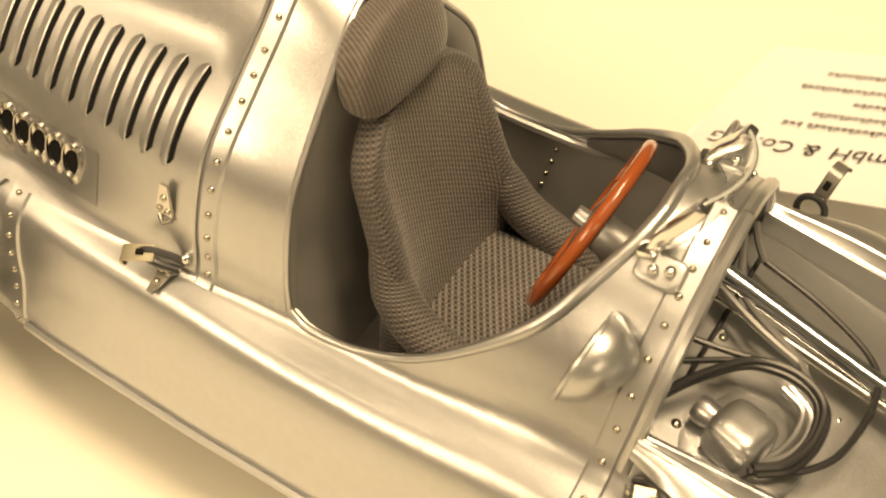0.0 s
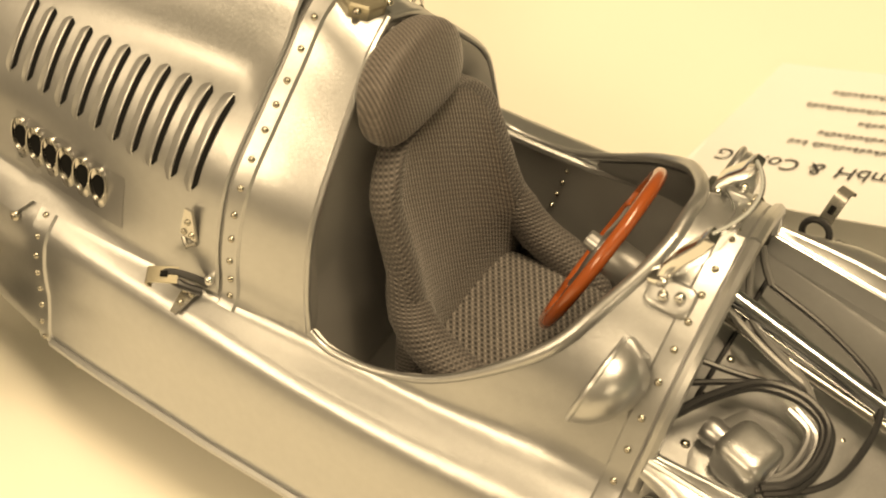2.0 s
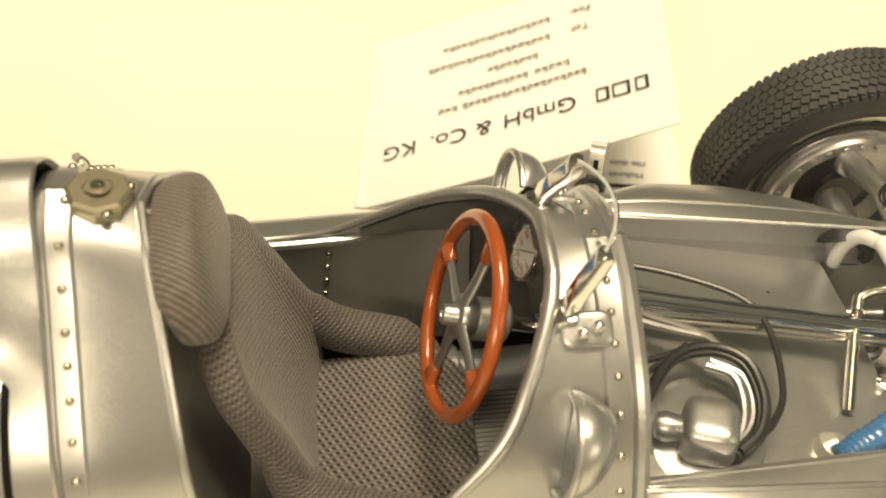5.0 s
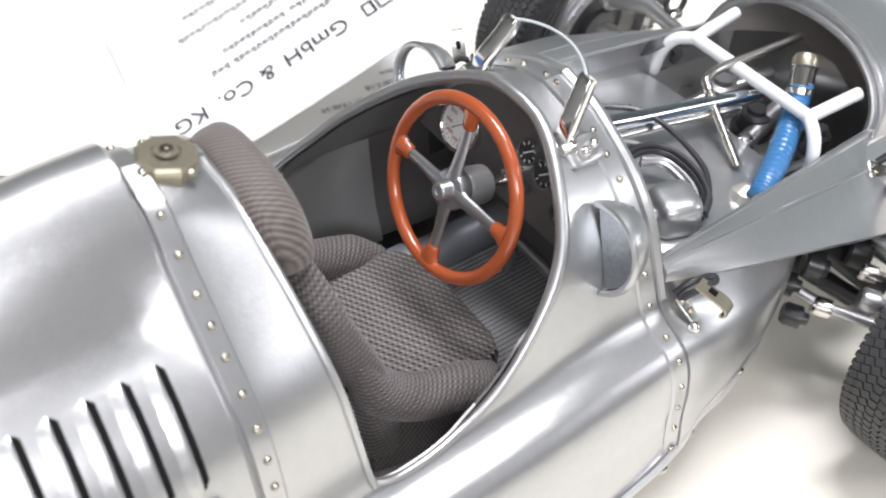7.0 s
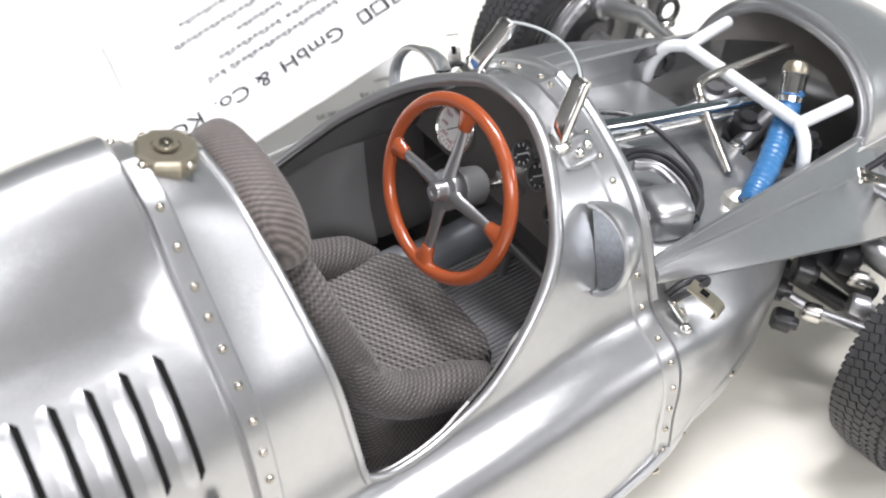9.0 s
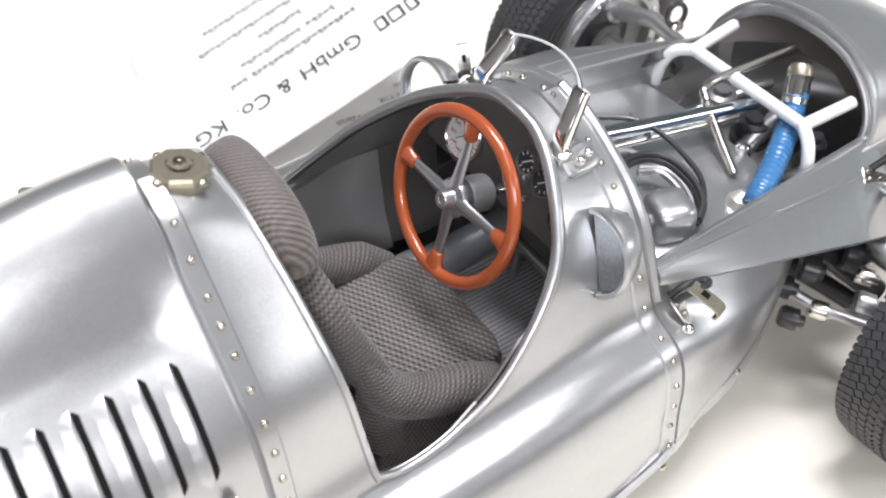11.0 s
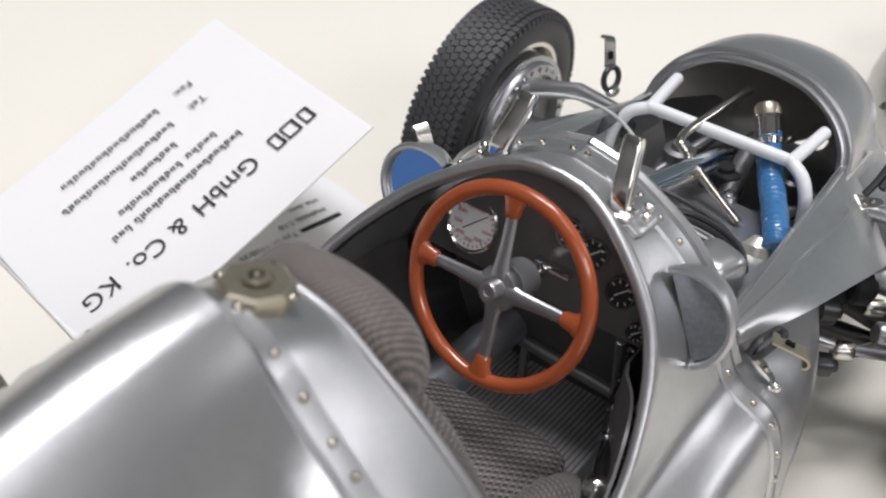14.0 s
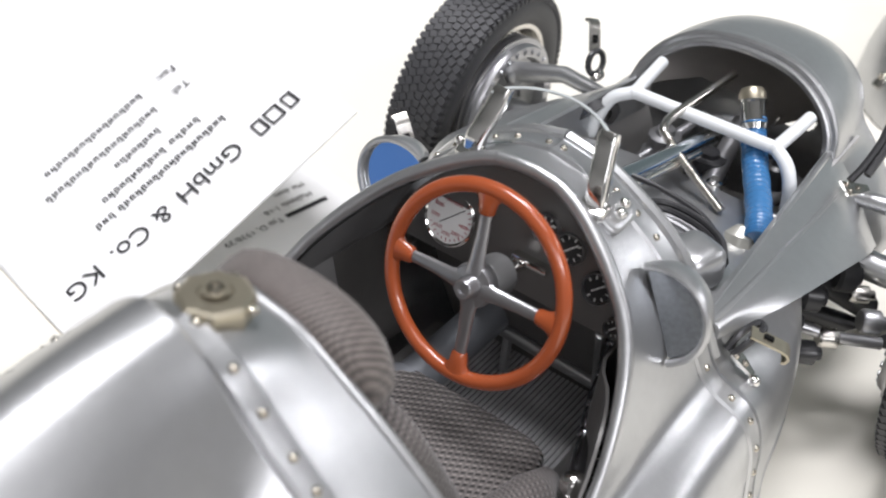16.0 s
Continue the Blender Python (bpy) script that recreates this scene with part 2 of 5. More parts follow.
def woven(name, dark, light, pitch, dirs, ribbed=0.0, relief=0.5, cross=1.0, lay="Object"):
    """Cloth with a raised weave: crossed waves in three directions."""
    m = bpy.data.materials.new(name)
    m.use_nodes = True
    nt = m.node_tree
    b = nt.nodes["Principled BSDF"]
    b.inputs["Roughness"].default_value = 0.6
    b.inputs["Sheen Weight"].default_value = 0.25
    co = nt.nodes.new("ShaderNodeTexCoord")
    waves = []
    for d in dirs:
        w = nt.nodes.new("ShaderNodeVectorMath")
        w.operation = "DOT_PRODUCT"
        k = 2 * math.pi / pitch
        w.inputs[1].default_value = [v * k for v in Vector(d).normalized()]
        nt.links.new(co.outputs[lay], w.inputs[0])
        s = nt.nodes.new("ShaderNodeMath")
        s.operation = "SINE"
        nt.links.new(w.outputs["Value"], s.inputs[0])
        waves.append(s)
    mul = nt.nodes.new("ShaderNodeMath")
    mul.operation = "MULTIPLY"
    nt.links.new(waves[0].outputs[0], mul.inputs[0])
    nt.links.new(waves[1].outputs[0], mul.inputs[1])
    if ribbed:
        keep = nt.nodes.new("ShaderNodeMath")
        keep.operation = "MULTIPLY_ADD"
        keep.inputs[1].default_value = ribbed
        less = nt.nodes.new("ShaderNodeMath")
        less.operation = "MULTIPLY"
        less.inputs[1].default_value = cross
        nt.links.new(mul.outputs[0], less.inputs[0])
        nt.links.new(waves[0].outputs[0], keep.inputs[0])
        nt.links.new(less.outputs[0], keep.inputs[2])
        mul = keep
    n = nt.nodes.new("ShaderNodeTexNoise")
    n.inputs["Scale"].default_value = 700
    nt.links.new(co.outputs["Object"], n.inputs["Vector"])
    add = nt.nodes.new("ShaderNodeMath")
    add.operation = "MULTIPLY_ADD"
    add.inputs[1].default_value = 0.5
    nt.links.new(n.outputs["Fac"], add.inputs[0])
    nt.links.new(mul.outputs[0], add.inputs[2])
    r = nt.nodes.new("ShaderNodeValToRGB")
    r.color_ramp.elements[0].position, r.color_ramp.elements[1].position = 0.0, 1.0
    r.color_ramp.elements[0].color, r.color_ramp.elements[1].color = (*dark, 1), (*light, 1)
    mr = nt.nodes.new("ShaderNodeMapRange")
    mr.inputs["From Min"].default_value, mr.inputs["From Max"].default_value = -0.6, 1.5
    nt.links.new(add.outputs[0], mr.inputs["Value"])
    nt.links.new(mr.outputs["Result"], r.inputs["Fac"])
    nt.links.new(r.outputs["Color"], b.inputs["Base Color"])
    bp = nt.nodes.new("ShaderNodeBump")
    bp.inputs["Strength"].default_value = relief
    bp.inputs["Distance"].default_value = 0.0002
    nt.links.new(add.outputs[0], bp.inputs["Height"])
    nt.links.new(bp.outputs["Normal"], b.inputs["Normal"])
    return m


CLOTH = woven("grey_woven_cloth", (0.022, 0.020, 0.019), (0.28, 0.25, 0.235), 0.0007, ((0.85, 0.5, 0.3), (-0.25, 0.95, 0.1)), 0.75, 0.6, 0.75)
BACKCLOTH = woven("grey_fine_cloth", (0.045, 0.037, 0.033), (0.225, 0.186, 0.165), 0.00055, ((0.06, 1.0, 0.0), (1.0, 0.5, 0.0)), 0.7, 0.4, 0.7, "UV")
PADCLOTH = woven("grey_ribbed_cloth", (0.05, 0.042, 0.039), (0.22, 0.188, 0.172), 0.00042, ((0.55, 1.0, 0.3), (0.5, -0.3, 1.0)), 0.7, 0.3, 0.4)
ROLLCLOTH = woven("grey_corded_cloth", (0.035, 0.031, 0.030), (0.20, 0.175, 0.165), 0.00062, ((1.0, 0.45, 0.0), (-0.3, 1.0, 0.0)), 0.6, 0.45, 0.7, "UV")

# ---- table, and unseen room walls added to shape the reflections ----
part("table_top", box((0, 0, -15), (1600, 1100, 30)), TABLE, smooth=False)
tagged(bpy.data.objects["table_top"], "plain cream white table top", "table", kind="structure")
WALL = material("room_wall", (0.64, 0.63, 0.62), 0.8, var=0.03, var_scale=3)
# ceiling, south, east and north tones are set to dim or tint reflections
CEILING = material("ceiling_paint", (0.46, 0.46, 0.45), 0.8, var=0.03, var_scale=3)
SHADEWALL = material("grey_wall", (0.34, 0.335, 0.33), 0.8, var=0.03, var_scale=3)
COOLWALL = material("pale_blue_green_wall", (0.46, 0.56, 0.56), 0.8, var=0.03, var_scale=3)
DIMWALL = material("green_grey_wall", (0.30, 0.32, 0.30), 0.8, var=0.03, var_scale=3)
for name, c, d in (("wall_north", (0, 2500, 500), (5200, 100, 2600)), ("wall_south", (0, -2500, 500), (5200, 100, 2600)),
                   ("wall_east", (2500, 0, 500), (100, 4900, 2600)), ("wall_west", (-2500, 0, 500), (100, 4900, 2600)),
                   ("floor", (0, 0, -800), (5200, 5200, 100)), ("ceiling", (0, 0, 1860), (5200, 5200, 100))):
    part(name, box(c, d), DIMWALL if name == "wall_north" else SHADEWALL if name == "wall_south" else COOLWALL if name == "wall_east" else CEILING if name == "ceiling" else WALL, smooth=False)
    tagged(bpy.data.objects[name], "unseen plain surface added around the table", name.split("_")[0], kind="structure")

# ---- the body's sections: half profiles (y, z) from the top centre down to the belly ----
SECTIONS = [
    (-120, [(0, 44), (3, 43.5), (6, 41.5), (8.5, 38), (10, 34), (11, 30), (11.5, 27), (12, 24), (12, 18), (11, 14), (0, 13)]),
    (-90, [(0, 52), (4, 51), (8.5, 47.5), (12, 43), (15, 37), (16.5, 32), (18, 30), (19.5, 27), (20, 20), (19, 13), (0, 12)]),
    (-60, [(0, 58), (4, 56.6), (8.5, 53), (12.5, 48.5), (17, 42), (19.5, 34), (21.5, 31.8), (24.5, 28.5), (25.8, 21), (25.2, 11), (0, 10)]),
    (-33, [(0, 60.3), (4, 58.7), (7.3, 55.3), (11.6, 51.2), (17.4, 45.2), (19.9, 38), (20.8, 31.5), (25, 28.8), (27.2, 22), (26.4, 10.8), (0, 9)]),
    (-21, [(0, 56.4), (4, 55.3), (8, 52.4), (12.3, 48.4), (16.6, 43), (18.8, 36), (20.2, 30.6), (25, 28.6), (27.3, 22), (26.4, 10.8), (0, 9)]),
    (-8, [(0, 54), (4, 53), (8, 50.5), (12.3, 46.8), (16.5, 41), (18.8, 35), (20.3, 31), (25.2, 28.8), (27.3, 22), (26.4, 10.8), (0, 9)]),
    (5, [(0, 51), (4, 50.2), (8, 48.2), (12.2, 45), (15.6, 41), (18, 36.3), (20, 32.6), (25.2, 29.2), (27, 22), (25.9, 10.8), (0, 9)]),
    (12.7, [(0, 50.6), (4, 49.7), (8, 47.7), (12.1, 44.9), (15.4, 41), (17.8, 36.3), (20, 32.4), (24.9, 29.5), (26.5, 22), (25.2, 10.8), (0, 9)]),
    (22, [(0, 50), (4, 49), (8, 47), (12, 44.3), (15, 40.5), (17.3, 36), (19.5, 32), (23.2, 29.5), (24.3, 22), (23, 12.2), (0, 10)]),
    (35, [(0, 49), (4, 48), (8, 46), (11.5, 43), (14, 39), (16, 34), (17.5, 31), (18.8, 28), (19, 21), (18, 12.4), (0, 11)]),
    (50, [(0, 48), (4, 47), (8, 45), (11, 42), (13, 38), (14, 33), (14.5, 30), (15, 27), (15, 20), (13.5, 13), (0, 12)]),
]
XS = np.array([s[0] for s in SECTIONS], float)
PROFILES = np.array([spline(s[1], 41) for s in SECTIONS])
FOUND = {}


def section(x):
    """The half profile at x, 41 points of (y, z)."""
    x = round(float(x), 4)
    if x not in FOUND:
        i = int(np.clip(np.searchsorted(XS, x) - 1, 0, len(XS) - 2))
        h = XS[i + 1] - XS[i]
        t = (x - XS[i]) / h
        p0, p1 = PROFILES[i], PROFILES[i + 1]
        m0 = (PROFILES[i + 1] - PROFILES[i - 1]) / (XS[i + 1] - XS[i - 1]) if i else (p1 - p0) / h
        m1 = (PROFILES[i + 2] - PROFILES[i]) / (XS[i + 2] - XS[i]) if i + 2 < len(XS) else (p1 - p0) / h
        FOUND[x] = ((2 * t ** 3 - 3 * t * t + 1) * p0 + (t ** 3 - 2 * t * t + t) * h * m0
                    + (3 * t * t - 2 * t ** 3) * p1 + (t ** 3 - t * t) * h * m1)
    return FOUND[x]


def on_cover(x, q, side, lift=0.0):
    """A point of the engine cover: raised along its spine, dipping where the louvred panel begins."""
    y = abs(on_body(x, q, side).y)
    back = min(1.0, max(0.0, (-34.0 - x) / 2.5))
    spine = 1.9 * math.exp(-(q / 0.10) ** 2) * (1.0 if x > -40 else max(0.45, 1 + (x + 40) / 40))
    dip = 1.1 * math.exp(-((y - 10.0) / 2.4) ** 2) * back * back * (3 - 2 * back) * max(0.0, 1 + (x + 40) / 60 if x < -40 else 1.0)
    return on_body(x, q, side, 0.45 + spine - dip + lift)


def wider(x):
    """The left flank is widened beside the cockpit to fit the camera's view."""
    return 1 + 0.10 * float(np.interp(x, [-50, -24, -2, 10], [0, 1, 1, 0]))


def on_body(x, s, side=-1, lift=0.0):
    """The point of the skin at x and s (0 top centre, 1 belly centre) on the right (-1) or left (1)."""
    p = section(x)
    u = s * (len(p) - 1)
    i = min(int(u), len(p) - 2)
    q = p[i] + (p[i + 1] - p[i]) * (u - i)
    if lift:
        d = p[min(i + 2, len(p) - 1)] - p[max(i - 1, 0)]
        nrm = np.array([-d[1], d[0]]) / (np.hypot(*d) + 1e-9)
        if nrm @ (q - np.array([0, 22])) < 0:
            nrm = -nrm
        q = q + nrm * lift
    return Vector((x, side * q[0] * (wider(x) if side > 0 else 1), q[1]))


def s_at(x, z):
    """Where the upper profile at x passes the height z."""
    p = section(x)
    for i in range(len(p) - 1):
        if p[i, 1] >= z > p[i + 1, 1]:
            return (i + (p[i, 1] - z) / (p[i, 1] - p[i + 1, 1])) / (len(p) - 1)
    return 0.0



# the cockpit's rim: x and height
RIM = [(-22.5, 31.6), (-20, 30.7), (-15, 31), (-10, 32.5), (-5, 35.6), (0, 39.8), (3, 42.8), (5, 45.8), (7, 48.6), (8, 50.2)]


RIM = [tuple(p) for p in spline(RIM, 90)]


def rim_z(x):
    return float(np.interp(x, [r[0] for r in RIM], [r[1] for r in RIM]))


def rim_x(z):
    return float(np.interp(z, [r[1] for r in RIM[20:]], [r[0] for r in RIM[20:]]))


SPLIT = 33.4
S_BELLY = 0.905
FRONT = 14.2

car = thing("racing_car_model", "silver metal racing car model with open cockpit on the table", "model car")


def merged(bm, thick):
    bmesh.ops.remove_doubles(bm, verts=bm.verts, dist=0.02)
    bmesh.ops.recalc_face_normals(bm, faces=bm.faces)
    if thick:
        bmesh.ops.solidify(bm, geom=bm.faces[:], thickness=thick)
    return bm


def patch(bm, rows):
    v = [[bm.verts.new(p) for p in row] for row in rows]
    for a, b in zip(v, v[1:]):
        for k in range(len(a) - 1):
            bm.faces.new((a[k], a[k + 1], b[k + 1], b[k]))


# middle body: both flanks, joined over the cowl in front of the cockpit
bm = bmesh.new()
XR = rim_x(SPLIT)
for side in (-1, 1):
    flank = [*np.linspace(-57.5, -22.6, 26), *np.linspace(-22.5, XR, 20), *np.linspace(XR, FRONT, 30)[1:]]
    rows = []
    for x in flank:
        top = s_at(x, min(rim_z(x), SPLIT)) if x >= -22.5 else s_at(x, float(np.interp(x, [-31, -22.5], [33.0, 31.6])))
        rows.append([on_body(x, q, side) for q in np.linspace(top, S_BELLY, 34)])
    patch(bm, rows)
    rows = []
    heights = np.linspace(0, 1, 40) ** 1.8
    for h in heights:
        row = []
        z = 50.2 + (SPLIT - 50.2) * h
        x0 = rim_x(z) if h > 0 else 8.0
        for x in np.linspace(x0, FRONT, 30):
            s = s_at(x, SPLIT) * h if h < 1 else s_at(x, SPLIT)
            row.append((x, s))
        rows.append(row)
    out = []
    for h, row in zip(heights, rows):
        line = []
        for k, (x, s) in enumerate(row):
            own = s_at(x, 50.2 + (SPLIT - 50.2) * h) if k == 0 and 0 < h < 1 else s
            mix = k / (len(row) - 1)
            line.append(on_body(x, s_at(row[0][0], 50.2 + (SPLIT - 50.2) * h) * (1 - mix) + s * mix if 0 < h < 1 else s, side))
        out.append(line)
    patch(bm, out)
part("middle_body", merged(bm, 0.6), SILVER, car, "silver cockpit flanks and cowl")

# the rolled rim of the cockpit
half = [[on_body(x, s_at(x, rim_z(x)), side) for x in np.linspace(-22.4, 2, 26)] for side in (-1, 1)]
for line, side in zip(half, (-1, 1)):
    for z in 50.15 - (50.15 - rim_z(2.5)) * np.linspace(1, 0.0, 22) ** 1.8:
        line.append(on_body(rim_x(z), s_at(rim_x(z), z), side))
pts = spline([*half[0], on_body(8.0, 0, 1) - Vector((0, 0, 0.15)), *half[1][::-1]], 150)
part("cockpit_rim", tube(pts, [0.45 + 0.3 * min(1.0, max(0.0, float(p[0] + 6) / 8)) for p in pts], 10), SILVER, car, "bright rolled cockpit rim")

# tail flanks behind the vertical seam
for side in (-1, 1):
    rows = [[on_body(x, q, side, -0.15) for q in np.linspace(s_at(x, 33 if x > -75 else 30), S_BELLY, 26)] for x in np.linspace(-118, -57, 24)]
    bm = bmesh.new()
    patch(bm, rows)
    part("tail_flank", merged(bm, 0.6), SILVER, car)

# engine cover: standing 0.5 mm over the band, with a rounded front lip
rows = []
for x in np.linspace(-118, -34.0, 50):
    low = s_at(x, 31.4 if x > -60 else 29.8)
    s = np.linspace(0, low, 30)
    rows.append([*[on_cover(x, q, 1) for q in s[::-1]], *[on_cover(x, q, -1) for q in s[1:]]])
rows.append([*[on_cover(-33.75, q, 1, -0.25) for q in s[::-1]], *[on_cover(-33.75, q, -1, -0.25) for q in s[1:]]])
bm = bmesh.new()
patch(bm, rows)
part("engine_cover", merged(bm, 0.5), SILVER, car, "silver engine cover with pressed louvres")

# band behind the seat
def band_x(h):
    """The front edge of the band: leaning back towards the top (h: 0 top, 1 foot)."""
    return -22.4 - 4.0 * (1 - h) ** 0.8


rows = []
for w in np.linspace(0, 1, 12):
    line = [(-34.4 + (band_x(h) + 34.4) * w, h) for h in np.linspace(0, 1, 32)]
    half = [[on_body(x, s_at(x, 31.0) * h, side) for x, h in line] for side in (1, -1)]
    rows.append([*half[0][::-1], *half[1][1:]])
bm = bmesh.new()
patch(bm, rows)
part("headrest_band", merged(bm, 0.5), SILVER, car, "riveted silver band behind the seat")
for side in (-1, 1):
    part("band_edge", tube([on_body(band_x(h), s_at(band_x(h), 31.2) * h, side) for h in np.linspace(0, 1, 30)], 0.42, 8), SILVER, car)

for side in (-1, 1):
    rows = [[on_body(band_x(h) + dx, s_at(band_x(h), 31.2) * h, side, l) for h in np.linspace(0, 1, 30)]
            for dx, l in ((0.0, -0.5), (-0.3, -1.6), (-0.9, -3.0), (-1.8, -4.4), (-3.4, -5.0))]
    part("seat_surround", sheet(rows, 0.3), INNERGREY, car, "grey flange behind the seat")

# raised strips at the seams
def strip(x0, x1, s0, s1, side, lift=0.3, n=40, name="seam_strip"):
    rows = []
    for x, l in ((x0, 0.02), (x0 + 0.25, lift), ((x0 + x1) / 2, lift * 0.8), (x1 - 0.25, lift), (x1, 0.02)):
        rows.append([on_body(x, q, side, l) for q in np.linspace(s0, s1, n)])
    bm = bmesh.new()
    patch(bm, rows)
    return part(name, merged(bm, 0.3), SILVER, car)


for side in (-1, 1):
    strip(-33.45, -31.2, 0, s_at(-32.5, 30.6), side)
    # dark grey strip laid on the skin for the shade in the seam
    bm = bmesh.new()
    patch(bm, [[on_body(x, q, side, 0.04) for q in np.linspace(0, s_at(-33.4, 31.2), 30)] for x in (-33.75, -33.4)])
    part("seam_shade", bm, DASH, car)
    strip(11.3, 13.9, 0, s_at(12.7, 13), side)
    strip(-58.6, -55.9, s_at(-57, 31.5), S_BELLY - 0.01, side)
    part("cowl_flange", tube([on_body(14.6, q, side, 0.1) for q in np.linspace(0, s_at(14.6, 33.5), 24)], 0.75, 8), SILVER, car)

# rivets share one mesh
RIVET = mesh_of("rivet", turned([(0.32, 0), (0.28, 0.18), (0.16, 0.34), (-0.05, 0.40)], (0, 0, 0), (0, 0, 1), 12), RIVETS)


def rivet(p, normal, parent=None, size=1.0):
    ob = new("rivet", RIVET)
    ob.matrix_world = Matrix.Translation(Vector(p) * MM) @ Vector(normal).to_track_quat("Z", "Y").to_matrix().to_4x4() @ Matrix.Scale(size, 4)
    if parent:
        ob.parent = parent
        ob.matrix_parent_inverse = Matrix.Translation(-parent.location)
    return ob


def skin_rivet(x, s, side, lift=0.28, size=1.0):
    p = on_body(x, s, side, lift)
    rivet(p, on_body(x, s, side, lift + 1) - p, car, size)


def s_along(x, lo, hi, n):
    """n parameters at even steps along the profile between two heights."""
    a, b = s_at(x, lo) if lo else 0.0, s_at(x, hi)
    q = np.linspace(a, b, 80)
    p = np.array([on_body(x, v, -1) for v in q])
    d = np.r_[0, np.cumsum(np.linalg.norm(np.diff(p, axis=0), axis=1))]
    return np.interp(np.linspace(0, d[-1], n), d, q)


for side in (-1, 1):
    for z in (58.4, 56, 53.6, 51.8, 49.9, 47.7, 45.3, 42.6, 39.8, 37, 34.3, 31.9):
        skin_rivet(-32.2, s_at(-32.2, z), side)
    for z in (50.45, 49.6, 48.4, 47, 45.4, 43.1, 40, 36.8, 33.4, 31.2, 29.7, 26.8, 23.6, 20.3, 17):
        skin_rivet(12.6, s_at(12.6, z), side)
    for q in s_along(-57.3, 31, 14, 8):
        skin_rivet(-57.3, q, side)
    for x, z in ((-52, 12.4), (-39, 12.0), (-26, 11.8), (-13, 11.8), (0, 11.8), (7.5, 12.0), (12.6, 13.0)):
        skin_rivet(x, s_at(x, z), side, 0.5, 1.5)
    for x, z in ((-61.5, 29.5), (-66, 22)):
        skin_rivet(x, s_at(x, z), side, 0.1, 1.7)
# edge strip along the lower seam
for side in (-1, 1):
    part("sill_strip", tube([on_body(x, s_at(x, float(np.interp(x, [-57, -12, 4, 14], [13.9, 13.7, 14.4, 16.6]))), side, 0.3) for x in np.linspace(-56, 13.5, 50)], 0.6, 8), SILVER, car, "bright seam along the sill")
bm = bmesh.new()
patch(bm, [[on_body(x, S_BELLY, -1), on_body(x, 0.95, -1), on_body(x, 1, -1), on_body(x, 0.95, 1), on_body(x, S_BELLY, 1)] for x in np.linspace(-118, 44, 40)])
part("belly_pan", merged(bm, 0.4), SILVER, car)

# louvres: a raised lip behind each slot; a black sheet gives the slot's shade
for side in (-1, 1):
    for k in range(11):
        x = -37.75 - 2.83 * k
        lo, hi = s_at(x, 51.3 - 0.1 * k), s_at(x, 42.7 + 0.04 * k)
        rows = []
        for dx, l in ((-1.25, -0.02), (-0.95, 0.05), (-0.6, 0.15), (-0.3, 0.21), (-0.1, 0.22), (0.0, 0.17), (0.04, -0.1)):
            line = []
            for q in np.linspace(0, 1, 22):
                f = min(1.0, 4.5 * math.sin(math.pi * q))
                line.append(on_cover(x + 0.4 * (1 - q) + dx * (0.5 + 0.5 * f), lo + (hi - lo) * q, side, -0.02 + (l + 0.02) * f))
            rows.append(line)
        bm = bmesh.new()
        patch(bm, rows)
        louvre = part("louvre", merged(bm, 0), SILVER, car)
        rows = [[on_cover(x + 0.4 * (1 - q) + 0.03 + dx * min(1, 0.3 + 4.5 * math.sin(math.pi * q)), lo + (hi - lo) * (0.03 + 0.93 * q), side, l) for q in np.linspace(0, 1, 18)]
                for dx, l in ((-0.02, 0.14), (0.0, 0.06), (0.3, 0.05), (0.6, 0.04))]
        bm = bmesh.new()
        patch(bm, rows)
        part("slot", bm, DARK, louvre, "black sheet for the shade in the slot")

# exhaust stubs in their opening
for side in (-1, 1):
    rows = [[on_body(x, q, side, 0.5) for q in np.linspace(s_at(x, 39.9), s_at(x, 33.6), 10)] for x in np.linspace(-64.3, -46.9, 14)]
    bm = bmesh.new()
    patch(bm, rows)
    part("exhaust_plate", bm, STEELGREY, car, "grey plate behind the exhausts")
    for k in range(6):
        x = -50.5 - 2.55 * k
        p = on_body(x, s_at(x, 37.7), side, 0.75)
        tall = (on_body(x, s_at(x, 39), side) - on_body(x, s_at(x, 36), side)).normalized()
        rows = []
        for o, w, h in (((0, -side * 0.2, 0), 1.08, 1.9), ((0, side * 0.3, 0), 1.1, 1.94), ((0, side * 0.36, 0), 1.18, 2.04), ((0, side * 0.2, -0.1), 1.24, 2.1), ((0, side * 0.2, -1.6), 1.24, 2.0), ((0, -side * 0.6, -3.4), 1.22, 1.4)):
            rows.append([p + Vector(o) + Vector((1, 0, 0)) * w * math.cos(a) + tall * h * math.sin(a) for a in np.linspace(0, 2 * math.pi, 25)[:-1]])
        pipe = part("exhaust_pipe", sheet(rows, closed=True), STEEL, car, "open steel exhaust stub")
        # a black disc closes the bore in place of its inner shade
        bm = bmesh.new()
        bm.faces.new([bm.verts.new(q + Vector((0, side * 0.1, 0))) for q in rows[0]])
        part("bore", bm, DARK, pipe)

